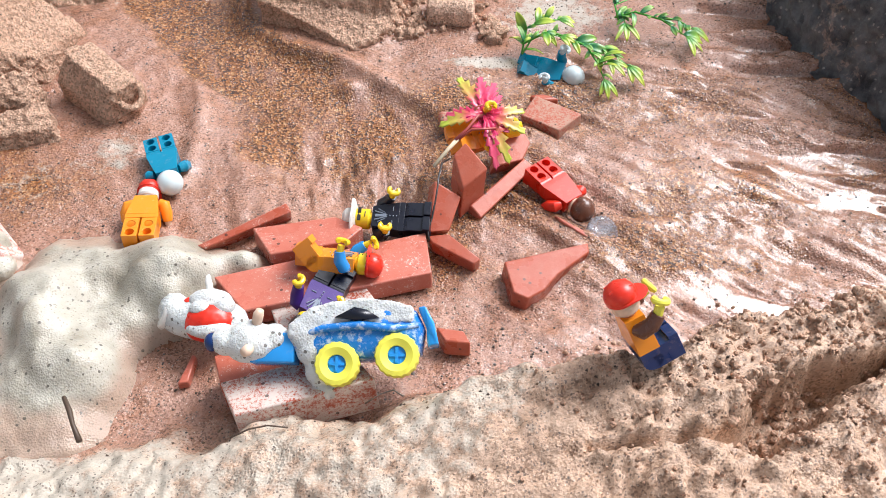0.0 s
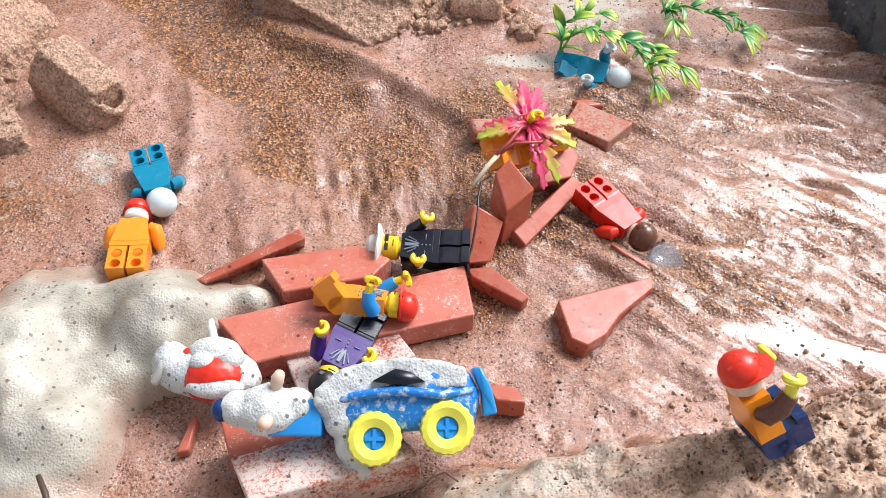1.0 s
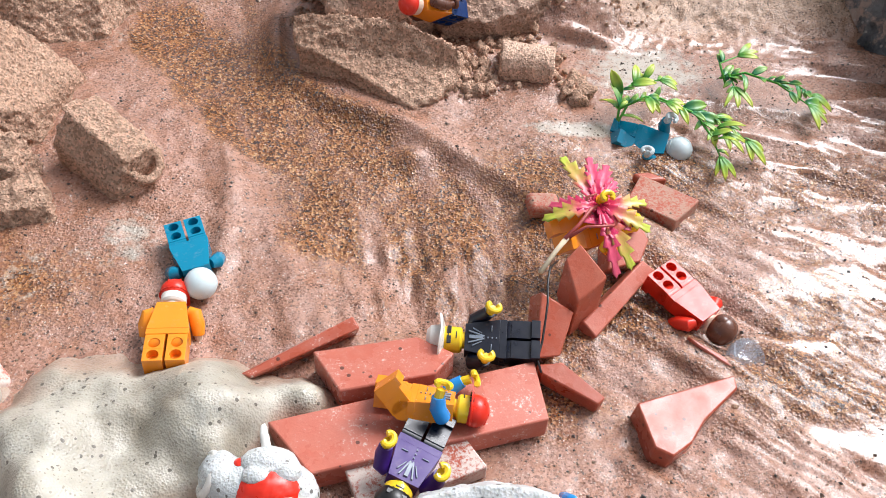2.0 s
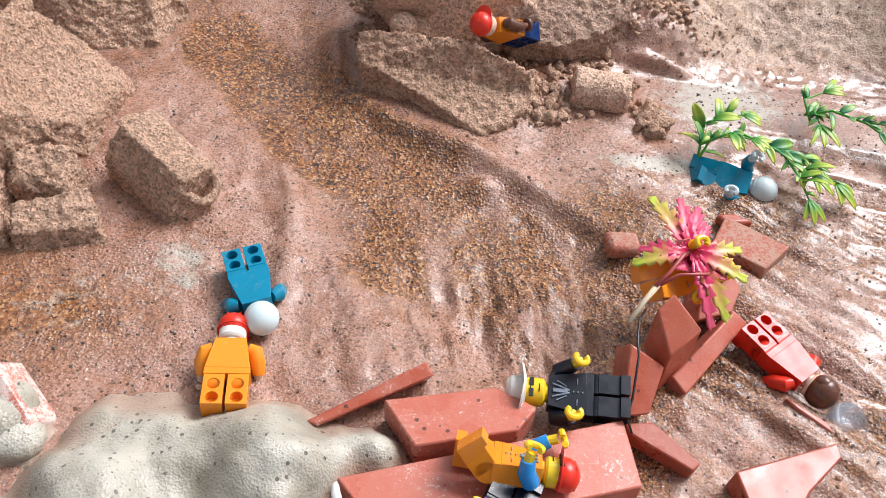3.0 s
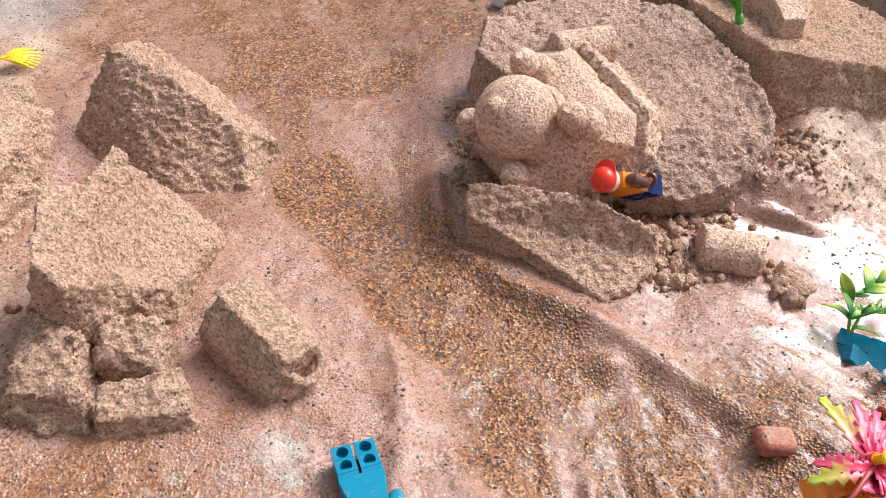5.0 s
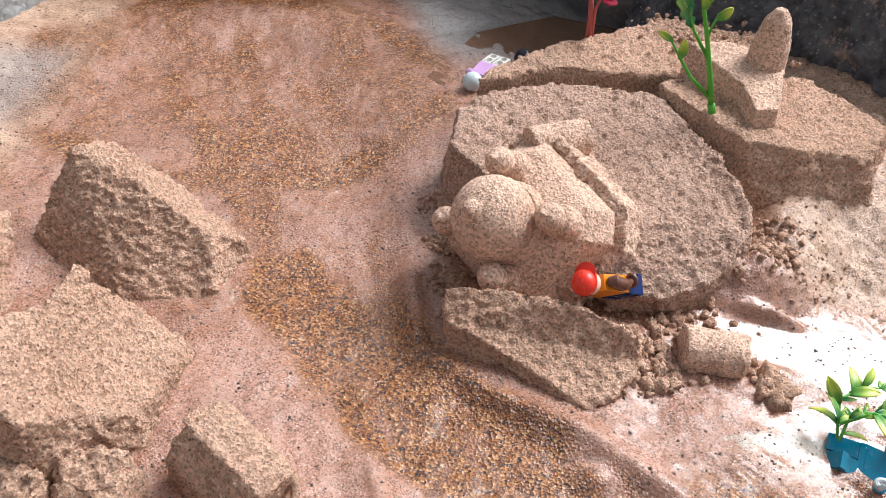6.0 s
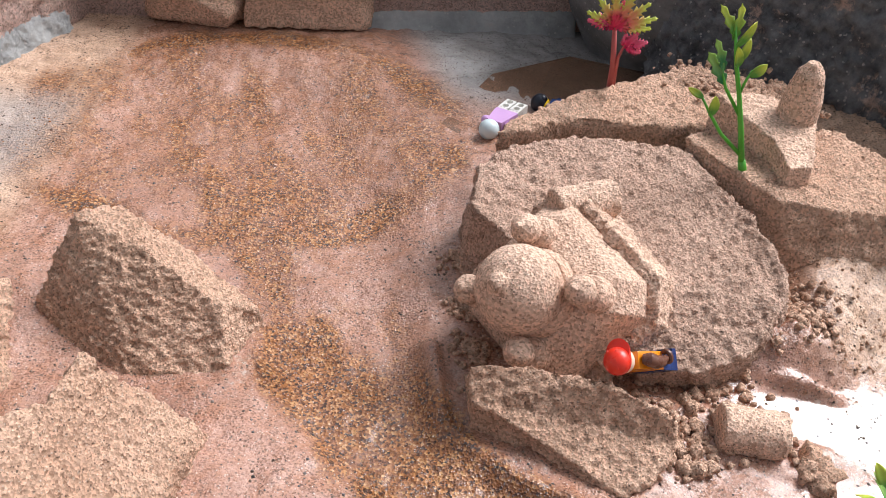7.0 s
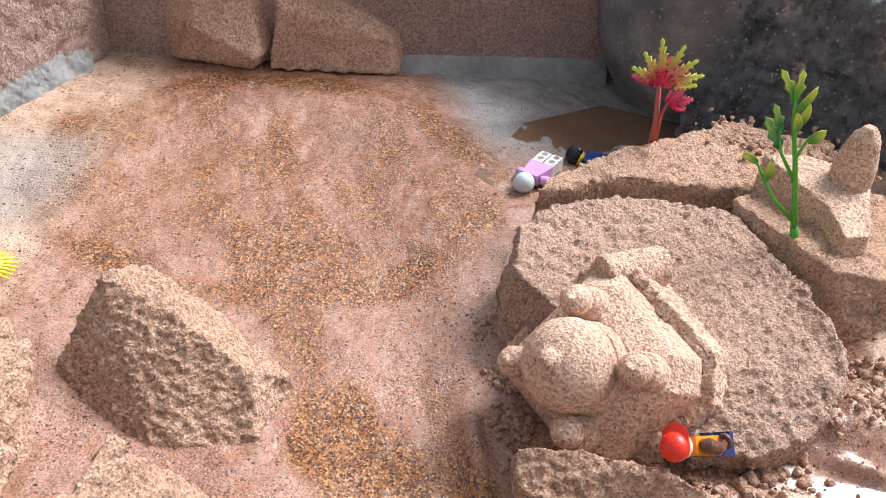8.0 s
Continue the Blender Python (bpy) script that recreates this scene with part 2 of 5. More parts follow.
def fleck_material():
    m, nt, b = mat("dark_flecks")
    geo = nt.nodes.new("ShaderNodeNewGeometry")
    nt.links.new(ramp(nt, geo.outputs["Random Per Island"], [(0.0, (0.02, 0.015, 0.012)), (0.7, (0.09, 0.055, 0.035)), (1.0, (0.2, 0.12, 0.07))]), b.inputs["Base Color"])
    b.inputs["Roughness"].default_value = 0.5
    return m


GROUND = ground_material()
BRICK = brick_material(dull=0.2)
BRICK_FOAMY = brick_material("foamy_terracotta", (0.66, 0.60, 0.54), 0.44)
BRICK_SPOTTED = brick_material("spotted_terracotta", (0.66, 0.58, 0.52), 0.22)
BRICK_SANDY = brick_material("sandy_terracotta", (0.42, 0.265, 0.195), 0.42, 0.6)
FOAM = foam_material("soap_foam")
FOAM_WHITE = foam_material("white_bubble_foam", False, (0.48, 0.50, 0.50), (0.74, 0.75, 0.73))
FOAM_POOL = foam_material("thinning_soap_foam", True)
GRAINS = grain_material()
FLECKS = fleck_material()
ORANGE = plastic("orange_plastic", (0.86, 0.28, 0.015))
RED = plastic("red_plastic", (0.74, 0.028, 0.01), 0.27)
YELLOW = plastic("yellow_plastic", (0.88, 0.60, 0.02))
TEAL = plastic("teal_plastic", (0.004, 0.22, 0.36))
PALE = plastic("pale_plastic", (0.62, 0.72, 0.74), 0.25)
WHITE = plastic("white_plastic", (0.80, 0.78, 0.73), 0.25)
NAVY = plastic("navy_plastic", (0.004, 0.006, 0.016), 0.26, 0.02)
BLUE = plastic("blue_plastic", (0.006, 0.03, 0.13))
SKYBLUE = plastic("bright_blue_plastic", (0.03, 0.30, 0.74))
FOAMY_BLUE = plastic("foam_speckled_blue", (0.02, 0.20, 0.60), 0.2, 0.8, (0.62, 0.70, 0.78), 0.5)
PURPLE = plastic("purple_plastic", (0.045, 0.009, 0.17), 0.42)
BROWN = plastic("brown_plastic", (0.13, 0.05, 0.03), 0.2)
PINKISH = plastic("skin_plastic", (0.78, 0.56, 0.42), 0.3)
LILAC = plastic("lilac_plastic", (0.62, 0.36, 0.66), 0.3)
LEMON = plastic("lemon_plastic", (0.86, 0.80, 0.09), 0.35)
INK = plastic("black_print", (0.015, 0.014, 0.014), 0.3, 0.0)
LIGHTPRINT = plastic("grey_print", (0.20, 0.24, 0.30), 0.3, 0.0)
DARK_ROCK = rock_material("dark_rock", (0.035, 0.038, 0.045), (0.23, 0.235, 0.24), 0.8)
CEMENT = rock_material("grey_cement", (0.22, 0.22, 0.215), (0.46, 0.455, 0.44), 0.25, 22)
COLUMN = rock_material("stained_cement", (0.09, 0.09, 0.09), (0.34, 0.33, 0.32), 0.3, 14)
WALLSAND = sand_material("pink_render", (0.74, 0.53, 0.46), (0.62, 0.42, 0.35), 0.18, 0.9, 0.6)
GREEN_LEAF = leaf_material("green_leaf", (0.075, 0.26, 0.03), (0.50, 0.58, 0.06))
DEEP_LEAF = leaf_material("deep_green_leaf", (0.035, 0.20, 0.07), (0.28, 0.46, 0.08))
PINK_LEAF = leaf_material("pink_leaf", (0.62, 0.03, 0.10), (0.52, 0.58, 0.07))
PINK_ONLY = leaf_material("magenta_leaf", (0.62, 0.015, 0.10), (0.72, 0.10, 0.18))
STEM_GREEN = plastic("green_stem", (0.08, 0.36, 0.03), 0.35)
STEM_RED = plastic("red_stem", (0.42, 0.08, 0.07), 0.35)
STRAW = plastic("straw", (0.62, 0.52, 0.36), 0.6)


# ---- mesh helpers ----
def finish(name, bm, mats, origin=(0, 0, 0), parent=None, smooth=True, bevel=0.0):
    """Link a bmesh, whose points are world places in centimetres, as one object with its origin at a given place."""
    o = Vector(origin)
    bmesh.ops.recalc_face_normals(bm, faces=bm.faces[:])
    for v in bm.verts:
        v.co = (v.co - o) * CM
    me = bpy.data.meshes.new(name)
    bm.to_mesh(me)
    bm.free()
    for m in mats if isinstance(mats, (list, tuple)) else [mats]:
        me.materials.append(m)
    me.polygons.foreach_set("use_smooth", [True] * len(me.polygons))
    if not smooth:
        me.set_sharp_from_angle(angle=radians(32))
    ob = new(name, me)
    if parent is not None:
        ob.parent = parent
        ob.location = o * CM - parent.location
    else:
        ob.location = o * CM
    if bevel:
        bv = ob.modifiers.new("bevel", "BEVEL")
        bv.width, bv.segments, bv.limit_method, bv.angle_limit = bevel * CM, 2, "ANGLE", radians(35)
        bv.harden_normals = False
    return ob


def empty(name, origin):
    ob = new(name)
    ob.empty_display_size = 0.01
    ob.location = Vector(origin) * CM
    return ob


def loft(bm, rings, mi=0, cap=True):
    """Join rings with the same number of points."""
    vs = [[bm.verts.new(p) for p in ring] for ring in rings]
    faces = []
    n = len(vs[0])
    for a, b in zip(vs, vs[1:]):
        for i in range(n):
            faces.append(bm.faces.new((a[i], a[(i + 1) % n], b[(i + 1) % n], b[i])))
    if cap:
        faces += [bm.faces.new(vs[0][::-1]), bm.faces.new(vs[-1])]
    for f in faces:
        f.material_index = mi
    return faces


def basis(w):
    w = Vector(w).normalized()
    u = w.cross(Vector((0, 0, 1)) if abs(w.z) < 0.9 else Vector((1, 0, 0))).normalized()
    return u, w.cross(u), w


def tube(bm, points, radii, seg=10, mi=0):
    rings = []
    pts = [Vector(p) for p in points]
    u = None
    for i, p in enumerate(pts):
        d = (pts[min(i + 1, len(pts) - 1)] - pts[max(i - 1, 0)]).normalized()
        if u is None:
            u = basis(d)[0]
        u = (u - d * u.dot(d)).normalized()
        v = d.cross(u)
        r = radii[i] if isinstance(radii, (list, tuple)) else radii
        rings.append([p + (u * math.cos(a) + v * math.sin(a)) * r for a in (2 * math.pi * k / seg for k in range(seg))])
    return loft(bm, rings, mi)


def ball(bm, c, r, mi=0, seg=14, rings=9, squash=(1, 1, 1), m=None):
    made = bmesh.ops.create_uvsphere(bm, u_segments=seg, v_segments=rings, radius=1.0)["verts"]
    for v in made:
        p = Vector((v.co.x * r * squash[0], v.co.y * r * squash[1], v.co.z * r * squash[2]))
        v.co = (m @ p if m else p) + Vector(c)
    for f in {f for v in made for f in v.link_faces}:
        f.material_index = mi


def block(bm, x, y, z, mi=0, taper=(1, 1)):
    """A box from ranges; taper narrows the top in x and y."""
    cx, cy = sum(x) / 2, sum(y) / 2
    bottom = [(x[0], y[0], z[0]), (x[1], y[0], z[0]), (x[1], y[1], z[0]), (x[0], y[1], z[0])]
    top = [(cx + (p[0] - cx) * taper[0], cy + (p[1] - cy) * taper[1], z[1]) for p in bottom]
    return loft(bm, [bottom, top], mi)


def move(bm, m, start=0):
    bm.verts.ensure_lookup_table()
    for v in bm.verts[start:]:
        v.co = m @ v.co


# ---- the bed: one sheet of sand, silt and gravel ----
def hash2(i, j, seed):
    h = np.sin(i * 127.1 + j * 311.7 + seed * 74.7) * 43758.5453
    return h - np.floor(h)


def value_noise(x, y, seed=0):
    i, j = np.floor(x), np.floor(y)
    u, v = x - i, y - j
    u, v = u * u * (3 - 2 * u), v * v * (3 - 2 * v)
    a, b = hash2(i, j, seed), hash2(i + 1, j, seed)
    c, d = hash2(i, j + 1, seed), hash2(i + 1, j + 1, seed)
    return (a * (1 - u) + b * u) * (1 - v) + (c * (1 - u) + d * u) * v


def fractal(x, y, octaves=4, seed=0):
    total, amp = np.zeros_like(x), 0.5
    for k in range(octaves):
        total += amp * (value_noise(x, y, seed + k) * 2 - 1)
        x, y, amp = x * 2.03 + 11.3, y * 2.03 + 7.1, amp * 0.5
    return total


def step(a, b, x):
    t = np.clip((x - a) / (b - a), 0, 1)
    return t * t * (3 - 2 * t)


def to_line(x, y, line):
    """Distance to a polyline of (x, y, width), in widths."""
    best = np.full_like(x, 1e9)
    for (x0, y0, w0), (x1, y1, w1) in zip(line, line[1:]):
        dx, dy = x1 - x0, y1 - y0
        t = np.clip(((x - x0) * dx + (y - y0) * dy) / (dx * dx + dy * dy), 0, 1)
        best = np.minimum(best, np.hypot(x - x0 - t * dx, y - y0 - t * dy) / (w0 + t * (w1 - w0)))
    return best


def hill(x, y, cx, cy, rx, ry=None):
    return np.exp(-((x - cx) / rx) ** 2 - ((y - cy) / (ry or rx)) ** 2)


STREAM = [(-25, 71, 9.0), (-21, 63, 7.0), (-17.5, 55, 4.2), (-15.5, 48, 3.0), (-11.5, 43.5, 3.2), (-7, 39, 4.5), (-3, 35, 5.5)]
CRACK = [(6.0, 15.0, 0.15), (10.1, 15.0, 0.2), (11.4, 15.1, 0.6), (12.6, 16.2, 0.75), (14.3, 17.4, 0.5), (17.5, 18.6, 0.3)]
EDGE_RIDGE = [(-13.6, 41.6, 0.6), (-12.9, 39.0, 0.6), (-12.6, 36.0, 0.6), (-12.9, 33.0, 0.5)]
RIDGE_RIGHT = [(-12.6, 52.0, 0.5), (-12.0, 47.5, 0.5), (-9.0, 45.0, 0.5), (-5.2, 43.2, 0.5), (-1.0, 40.0, 0.45), (1.5, 38.0, 0.4)]


def bank(x, y):
    """The raised sand bank in front, from its toe to its crumbling top."""
    toe = 20.4 + 0.12 * x + np.maximum(0, x - 6) * 0.14 + fractal(x * 0.35, y * 0.35, 3, 40) * 1.6
    top = np.clip(4.2 + 0.22 * x, 1.2, 6.3)
    return top * step(0.0, 3.4, toe - y), toe - y


def bed_height(x, y):
    z = fractal(x * 0.11, y * 0.11, 3, 1) * 0.45 + fractal(x * 0.45, y * 0.45, 4, 9) * 0.16
    s = to_line(x, y, STREAM)
    z -= 0.55 * (1 - step(0.55, 1.15, s))
    z += 0.35 * np.exp(-to_line(x, y, EDGE_RIDGE) ** 2) + 0.42 * np.exp(-to_line(x, y, RIDGE_RIGHT) ** 2)
    # rills that fan out below the stream
    a, b = x * 0.80 - y * 0.60, x * 0.60 + y * 0.80
    fan = step(20, 24, y) * (1 - step(41, 46, y)) * step(-2, 4, x - (36 - y) * 0.3)
    z += fan * (fractal(a * 0.16, b * 1.1, 4, 21) * 0.6)
    scour = hill(x, y, -3.5, 33, 6.0, 3.2)
    z += scour * fractal(x * 1.5 + y * 0.3, y * 0.45, 3, 33) * 0.75
    # delta apron and shore round the toppled slabs
    z += 0.55 * hill(x, y, -4.5, 53, 7.5, 8.5) + 0.8 * hill(x, y, 4.5, 55, 4.5, 6) + 0.5 * hill(x, y, -23, 42, 7.0, 7.0)
    z += 0.9 * hill(x, y, -33, 53, 5.0, 5.0) + 1.2 * hill(x, y, -31, 37, 4.0, 6.0)
    z += step(3, 9, x - (62 - y) * 0.0) * step(52, 60, y) * 2.6
    z += 1.0 * step(13, 22, x + (y - 44) * 0.25) * step(26, 32, y)
    z += (1.7 + 0.7 * fractal(x * 0.8, y * 0.8, 4, 77)) * hill(x, y, 3.6, 52.6, 2.6, 1.7) + 1.2 * hill(x, y, 6.5, 55.5, 2.0, 2.6)
    z += 0.55 * hill(x, y, -4.9, 41.2, 0.9, 0.6)
    z -= 0.35 * hill(x, y, -13.5, 22, 6.0, 5.0)
    film = film_streaks(x, y)
    z = z * (1 - 0.85 * film) + 0.85 * film * (0.12 + fractal(x * 0.06, y * 0.06, 2, 3) * 0.2)
    b_, inside = bank(x, y)
    z += b_
    clod = step(0.3, 2.2, inside) * step(-4, 5, x)
    lumps = np.abs(fractal(x * 0.5, y * 0.5, 5, 60)) * 1.35 + fractal(x * 1.9, y * 1.9, 4, 70) * 0.6 + np.abs(fractal(x * 1.1, y * 1.1, 4, 75)) * 0.8
    z += clod * (lumps - 0.3) * 0.55 * step(4, 10, x + (20 - y) * 0.3)
    z += step(0.2, 1.5, inside) * (fractal(x * 0.7, y * 0.7, 3, 80) * 0.35 - 0.16 * step(0.22, 0.42, fractal(x * 2.2 + y * 0.7, y * 2.2 - x * 0.7, 2, 85)))
    # crumbled sand: the bank's top and the slope beside the round slab
    loose = np.maximum(step(0.4, 1.6, inside), step(4, 7, x) * step(49, 53, y))
    z += loose * (fractal(x * 2.3 + y * 0.6, y * 2.3 - x * 0.6, 4, 171) * 0.24 + np.abs(fractal(x * 1.4, y * 1.4, 4, 178)) * 0.3 * step(2, 6, x))
    # shallow scours and ripples left by the running water
    z += (1 - loose) * (fractal(x * 1.3 + y * 0.5, y * 0.9 - x * 0.3, 4, 185) * 0.14) * (1 - film)
    c = to_line(x, y, CRACK)
    z -= (0.7 + 1.9 * step(9.6, 11.6, x)) * np.exp(-np.maximum(c + 0.9 * fractal(x * 1.2, y * 1.2, 4, 90), 0) ** 4) * step(0.5, 2.0, inside)
    return z


def film_streaks(x, y):
    """Thin sheets of clear water that lie smooth on the silt."""
    a, b = x * 0.97 - y * 0.24, x * 0.24 + y * 0.97
    n = fractal(a * 0.10 + 3, b * 0.75, 4, 140)
    wy = y + 0.9 * fractal(x * 0.35, y * 0.1, 2, 150)
    low = np.exp(-to_line(x, wy, [(9.5, 30.6, 0.25), (13, 30.5, 0.7), (18, 30.8, 0.9), (26, 31.4, 1.3)]) ** 4)
    low += np.exp(-to_line(x, wy, [(10.5, 26.3, 0.4), (14, 25.6, 1.2), (19, 25.2, 1.6), (27, 24.6, 2.2)]) ** 4) * step(-0.2, 0.1, n)
    low += np.exp(-to_line(x, wy, [(12, 28.6, 0.2), (17, 28.0, 0.9), (27, 27.6, 1.6)]) ** 4) * step(-0.1, 0.15, n) * 0.9
    right = step(0.5, 5, x + (y - 44) * 0.35) * step(39.5, 43, y) * (1 - step(50, 53, y))
    fan = step(8, 13, x) * step(30, 33, y) * (1 - step(40, 46, y)) * 0.85
    pond = 0.9 * hill(x, y, -22, 31.5, 6, 3.8)
    low = low * step(-0.3, -0.02, n + 0.5 * fractal(x * 0.9, y * 1.6, 3, 160))
    return np.clip(low + step(-0.16, 0.12, n) * (fan + pond) + right * step(-0.25, 0.1, n), 0, 1)


def bed_attributes(x, y):
    s = to_line(x, y, STREAM)
    _, inside = bank(x, y)
    on_bank = step(0.2, 2.0, inside)
    n = fractal(x * 0.25, y * 0.25, 4, 100)
    amber = (1 - step(0.6, 1.25, s + n * 0.5)) * (1 - on_bank)
    streaks = fractal(x * 0.42 + y * 0.1, y * 0.16, 4, 120)
    amber *= np.clip(0.72 + 1.6 * streaks, 0.1, 1.0) * (1 - 0.32 * step(46, 60, y))
    amber = np.maximum(amber, 0.5 * (1 - step(0.8, 1.05, np.hypot((x + 25) / 14.5, (y - 71) / 12.5))) * np.clip(0.95 + 1.2 * streaks, 0.3, 1.2))
    amber = np.maximum(amber, 0.85 * hill(x, y, -26, 73, 4.5, 3.0) * (0.9 + n))
    amber = np.maximum(amber, 0.72 * step(24, 28, y) * (1 - step(40, 46, y)) * step(-6, 2, x) * (0.75 + n))
    amber = np.maximum(amber, 0.62 * hill(x, y, -22, 33, 6, 4) * (0.8 + n))
    amber *= 1 - 0.4 * hill(x, y, -14.0, 51, 1.5, 5) - 0.25 * hill(x, y, -17, 62, 2.5, 7)
    amber = np.maximum(amber, 0.95 * np.clip(0.8 + n, 0, 1.2) * np.exp(-((np.hypot((x + 25) / 14.5, (y - 71) / 12.5) - 0.92) / 0.12) ** 2))
    crumb = np.clip(on_bank + step(4, 8, x) * step(50, 54, y) + 0.9 * hill(x, y, -31, 38, 3.5, 6) + step(-33, -36, x) * step(46, 60, y), 0, 1)
    wet = 0.72 + 0.22 * n - 0.75 * crumb + 0.25 * step(0, 14, x)
    froth_glare = 0.5 * on_bank * (1 - step(2, 8, x + (17 - y) * 0.8)) + 0.4 * hill(x, y, -17, 19, 8, 5)
    # around x 7 to 8, y 48 the pale colour stands in for white glare
    froth_glare = froth_glare + 0.5 * hill(x, y, -16.6, 35.6, 1.6, 2.0) + 0.42 * hill(x, y, -21.0, 50.2, 1.2, 1.8) + 0.85 * hill(x, y, 3.8, 43.4, 3.5, 0.7) + 0.5 * hill(x, y, 8, 49, 4, 2.5) + 0.35 * hill(x, y, -21.2, 33, 5, 3) + 0.3 * hill(x, y, 7, 47.5, 4, 3)
    cement = step(72, 79, y) * step(-15, -11, x + (y - 80) * 0.35)
    cement = np.maximum(cement, step(-34.5, -38, x - (y - 62) * 0.1) * step(60, 64, y) * (1 - step(70, 74, y)) * 0.6)
    return {"wet": wet, "amber": amber, "crumb": crumb, "froth_glare": np.clip(froth_glare, 0, 1), "cement": cement, "film": film_streaks(x, y)}


def spread(lo, hi, fine, edge_lo, edge_hi):
    """Even fine steps between lo and hi, and ever wider ones out to the edges."""
    core = np.arange(lo, hi + fine / 2, fine)
    out, d = [core[-1]], fine
    while out[-1] < edge_hi:
        d *= 1.35
        out.append(out[-1] + d)
    inn, d = [core[0]], fine
    while inn[-1] > edge_lo:
        d *= 1.35
        inn.append(inn[-1] - d)
    return np.concatenate([np.array(inn[:0:-1]), core, np.array(out[1:])])


def build_bed():
    xs, ys = spread(-40, 26, 0.14, -260, 260), spread(12, 86, 0.14, -240, 300)
    x, y = np.meshgrid(xs, ys)
    flat = 1 - step(40, 80, np.hypot(x + 8, (y - 48) * 0.8))
    z = bed_height(x, y) * np.maximum(flat, 0.25)
    co = np.stack([x, y, z], -1).reshape(-1, 3) * CM
    nx, ny = len(xs), len(ys)
    i = np.arange(ny - 1)[:, None] * nx + np.arange(nx - 1)[None]
    quads = np.stack([i, i + 1, i + 1 + nx, i + nx], -1).reshape(-1, 4)
    me = bpy.data.meshes.new("ground")
    me.vertices.add(len(co))
    me.vertices.foreach_set("co", co.ravel())
    me.loops.add(quads.size)
    me.loops.foreach_set("vertex_index", quads.ravel())
    me.polygons.add(len(quads))
    me.polygons.foreach_set("loop_start", np.arange(0, quads.size, 4))
    me.polygons.foreach_set("use_smooth", np.ones(len(quads), bool))
    me.update(calc_edges=True)
    for key, values in bed_attributes(x, y).items():
        me.attributes.new(key, "FLOAT", "POINT").data.foreach_set("value", values.astype(np.float32).ravel())
    me.materials.append(GROUND)
    return tagged(new("ground", me), "wet pinkish silt and sand bed with amber gravel and a crumbling bank", "ground", kind="structure")


def floor_z(x, y):
    return float(bed_height(np.array([float(x)]), np.array([float(y)]))[0])


build_bed()


# ---- grains, flecks and crumbs lying on the bed ----
def scatter(name, points, sizes, material, label, category, sides=4, flat=0.7):
    """One mesh of many small irregular grains."""
    rng = np.random.default_rng(len(points))
    ring = np.array([(math.cos(2 * math.pi * k / sides), math.sin(2 * math.pi * k / sides), 0) for k in range(sides)] + [(0, 0, 1), (0, 0, -1)])
    nv = len(ring)
    faces0 = [(k, (k + 1) % sides, sides) for k in range(sides)] + [((k + 1) % sides, k, sides + 1) for k in range(sides)]
    jit = 1 + rng.uniform(-0.35, 0.35, (len(points), nv, 3))
    ang = rng.uniform(0, 2 * math.pi, len(points))
    sh = ring[None] * jit * sizes[:, None, None]
    sh[:, :, 2] *= flat
    c, s = np.cos(ang)[:, None], np.sin(ang)[:, None]
    sh = np.stack([sh[:, :, 0] * c - sh[:, :, 1] * s, sh[:, :, 0] * s + sh[:, :, 1] * c, sh[:, :, 2]], -1)
    co = (sh + points[:, None]).reshape(-1, 3) * CM
    faces = (np.array(faces0)[None] + (np.arange(len(points)) * nv)[:, None, None]).reshape(-1, 3)
    me = bpy.data.meshes.new(name)
    me.from_pydata(co.tolist(), [], faces.tolist())
    me.materials.append(material)
    return tagged(new(name, me), label, category, kind="stuff")


def on_bed(rng, n, box, weight):
    """Random places on the bed, kept where weight is high."""
    x, y = rng.uniform(box[0], box[1], n), rng.uniform(box[2], box[3], n)
    keep = rng.uniform(0, 1, n) < weight(x, y)
    x, y = x[keep], y[keep]
    return np.stack([x, y, bed_height(x, y)], -1)


rng = np.random.default_rng(5)
pts = on_bed(rng, 46000, (-42, 20, 24, 86), lambda x, y: np.clip(bed_attributes(x, y)["amber"] - 0.3, 0, 1) * (0.5 + fractal(x * 0.9, y * 0.9, 3, 7)))
scatter("coarse_sand_grains", pts, rng.uniform(0.028, 0.065, len(pts)) * (1 + 0.7 * (rng.uniform(0, 1, len(pts)) > 0.93)), GRAINS, "glassy amber sand grains washed over the bed", "gravel")
pts = on_bed(rng, 30000, (-42, 24, 17, 86), lambda x, y: 0.6 + 0.8 * fractal(x * 0.3, y * 0.3, 3, 55))
scatter("dark_grains", pts, 0.02 + 0.075 * rng.uniform(0, 1, len(pts)) ** 2, FLECKS, "tiny black and brown grit specks on wet silt", "grit")


def crumbs(name, places, label, material, seed):
    """Lumps of crumbled sand: (x, y, z, spread, count, size)."""
    r = random.Random(seed)
    bm = bmesh.new()
    for cx, cy, z, sp, count, size in places:
        for _ in range(count):
            x, y = r.gauss(cx, sp), r.gauss(cy, sp)
            q = size * r.uniform(0.35, 1.0) ** 1.5
            zz = (floor_z(x, y) if z is None else z) + q * 0.25
            made = bmesh.ops.create_icosphere(bm, subdivisions=2 if q > 0.3 else 1, radius=q)["verts"]
            off = Vector((r.uniform(0, 99), r.uniform(0, 99), 0))
            for v in made:
                v.co *= 1 + 0.9 * noise.noise(v.co * (1.3 / q) + off) + r.uniform(-0.18, 0.18)
                v.co += Vector((x, y, zz))
    return tagged(finish(name, bm, material), label, "sand", kind="stuff")


# ---- blocks of packed sand ----
TEX = {}


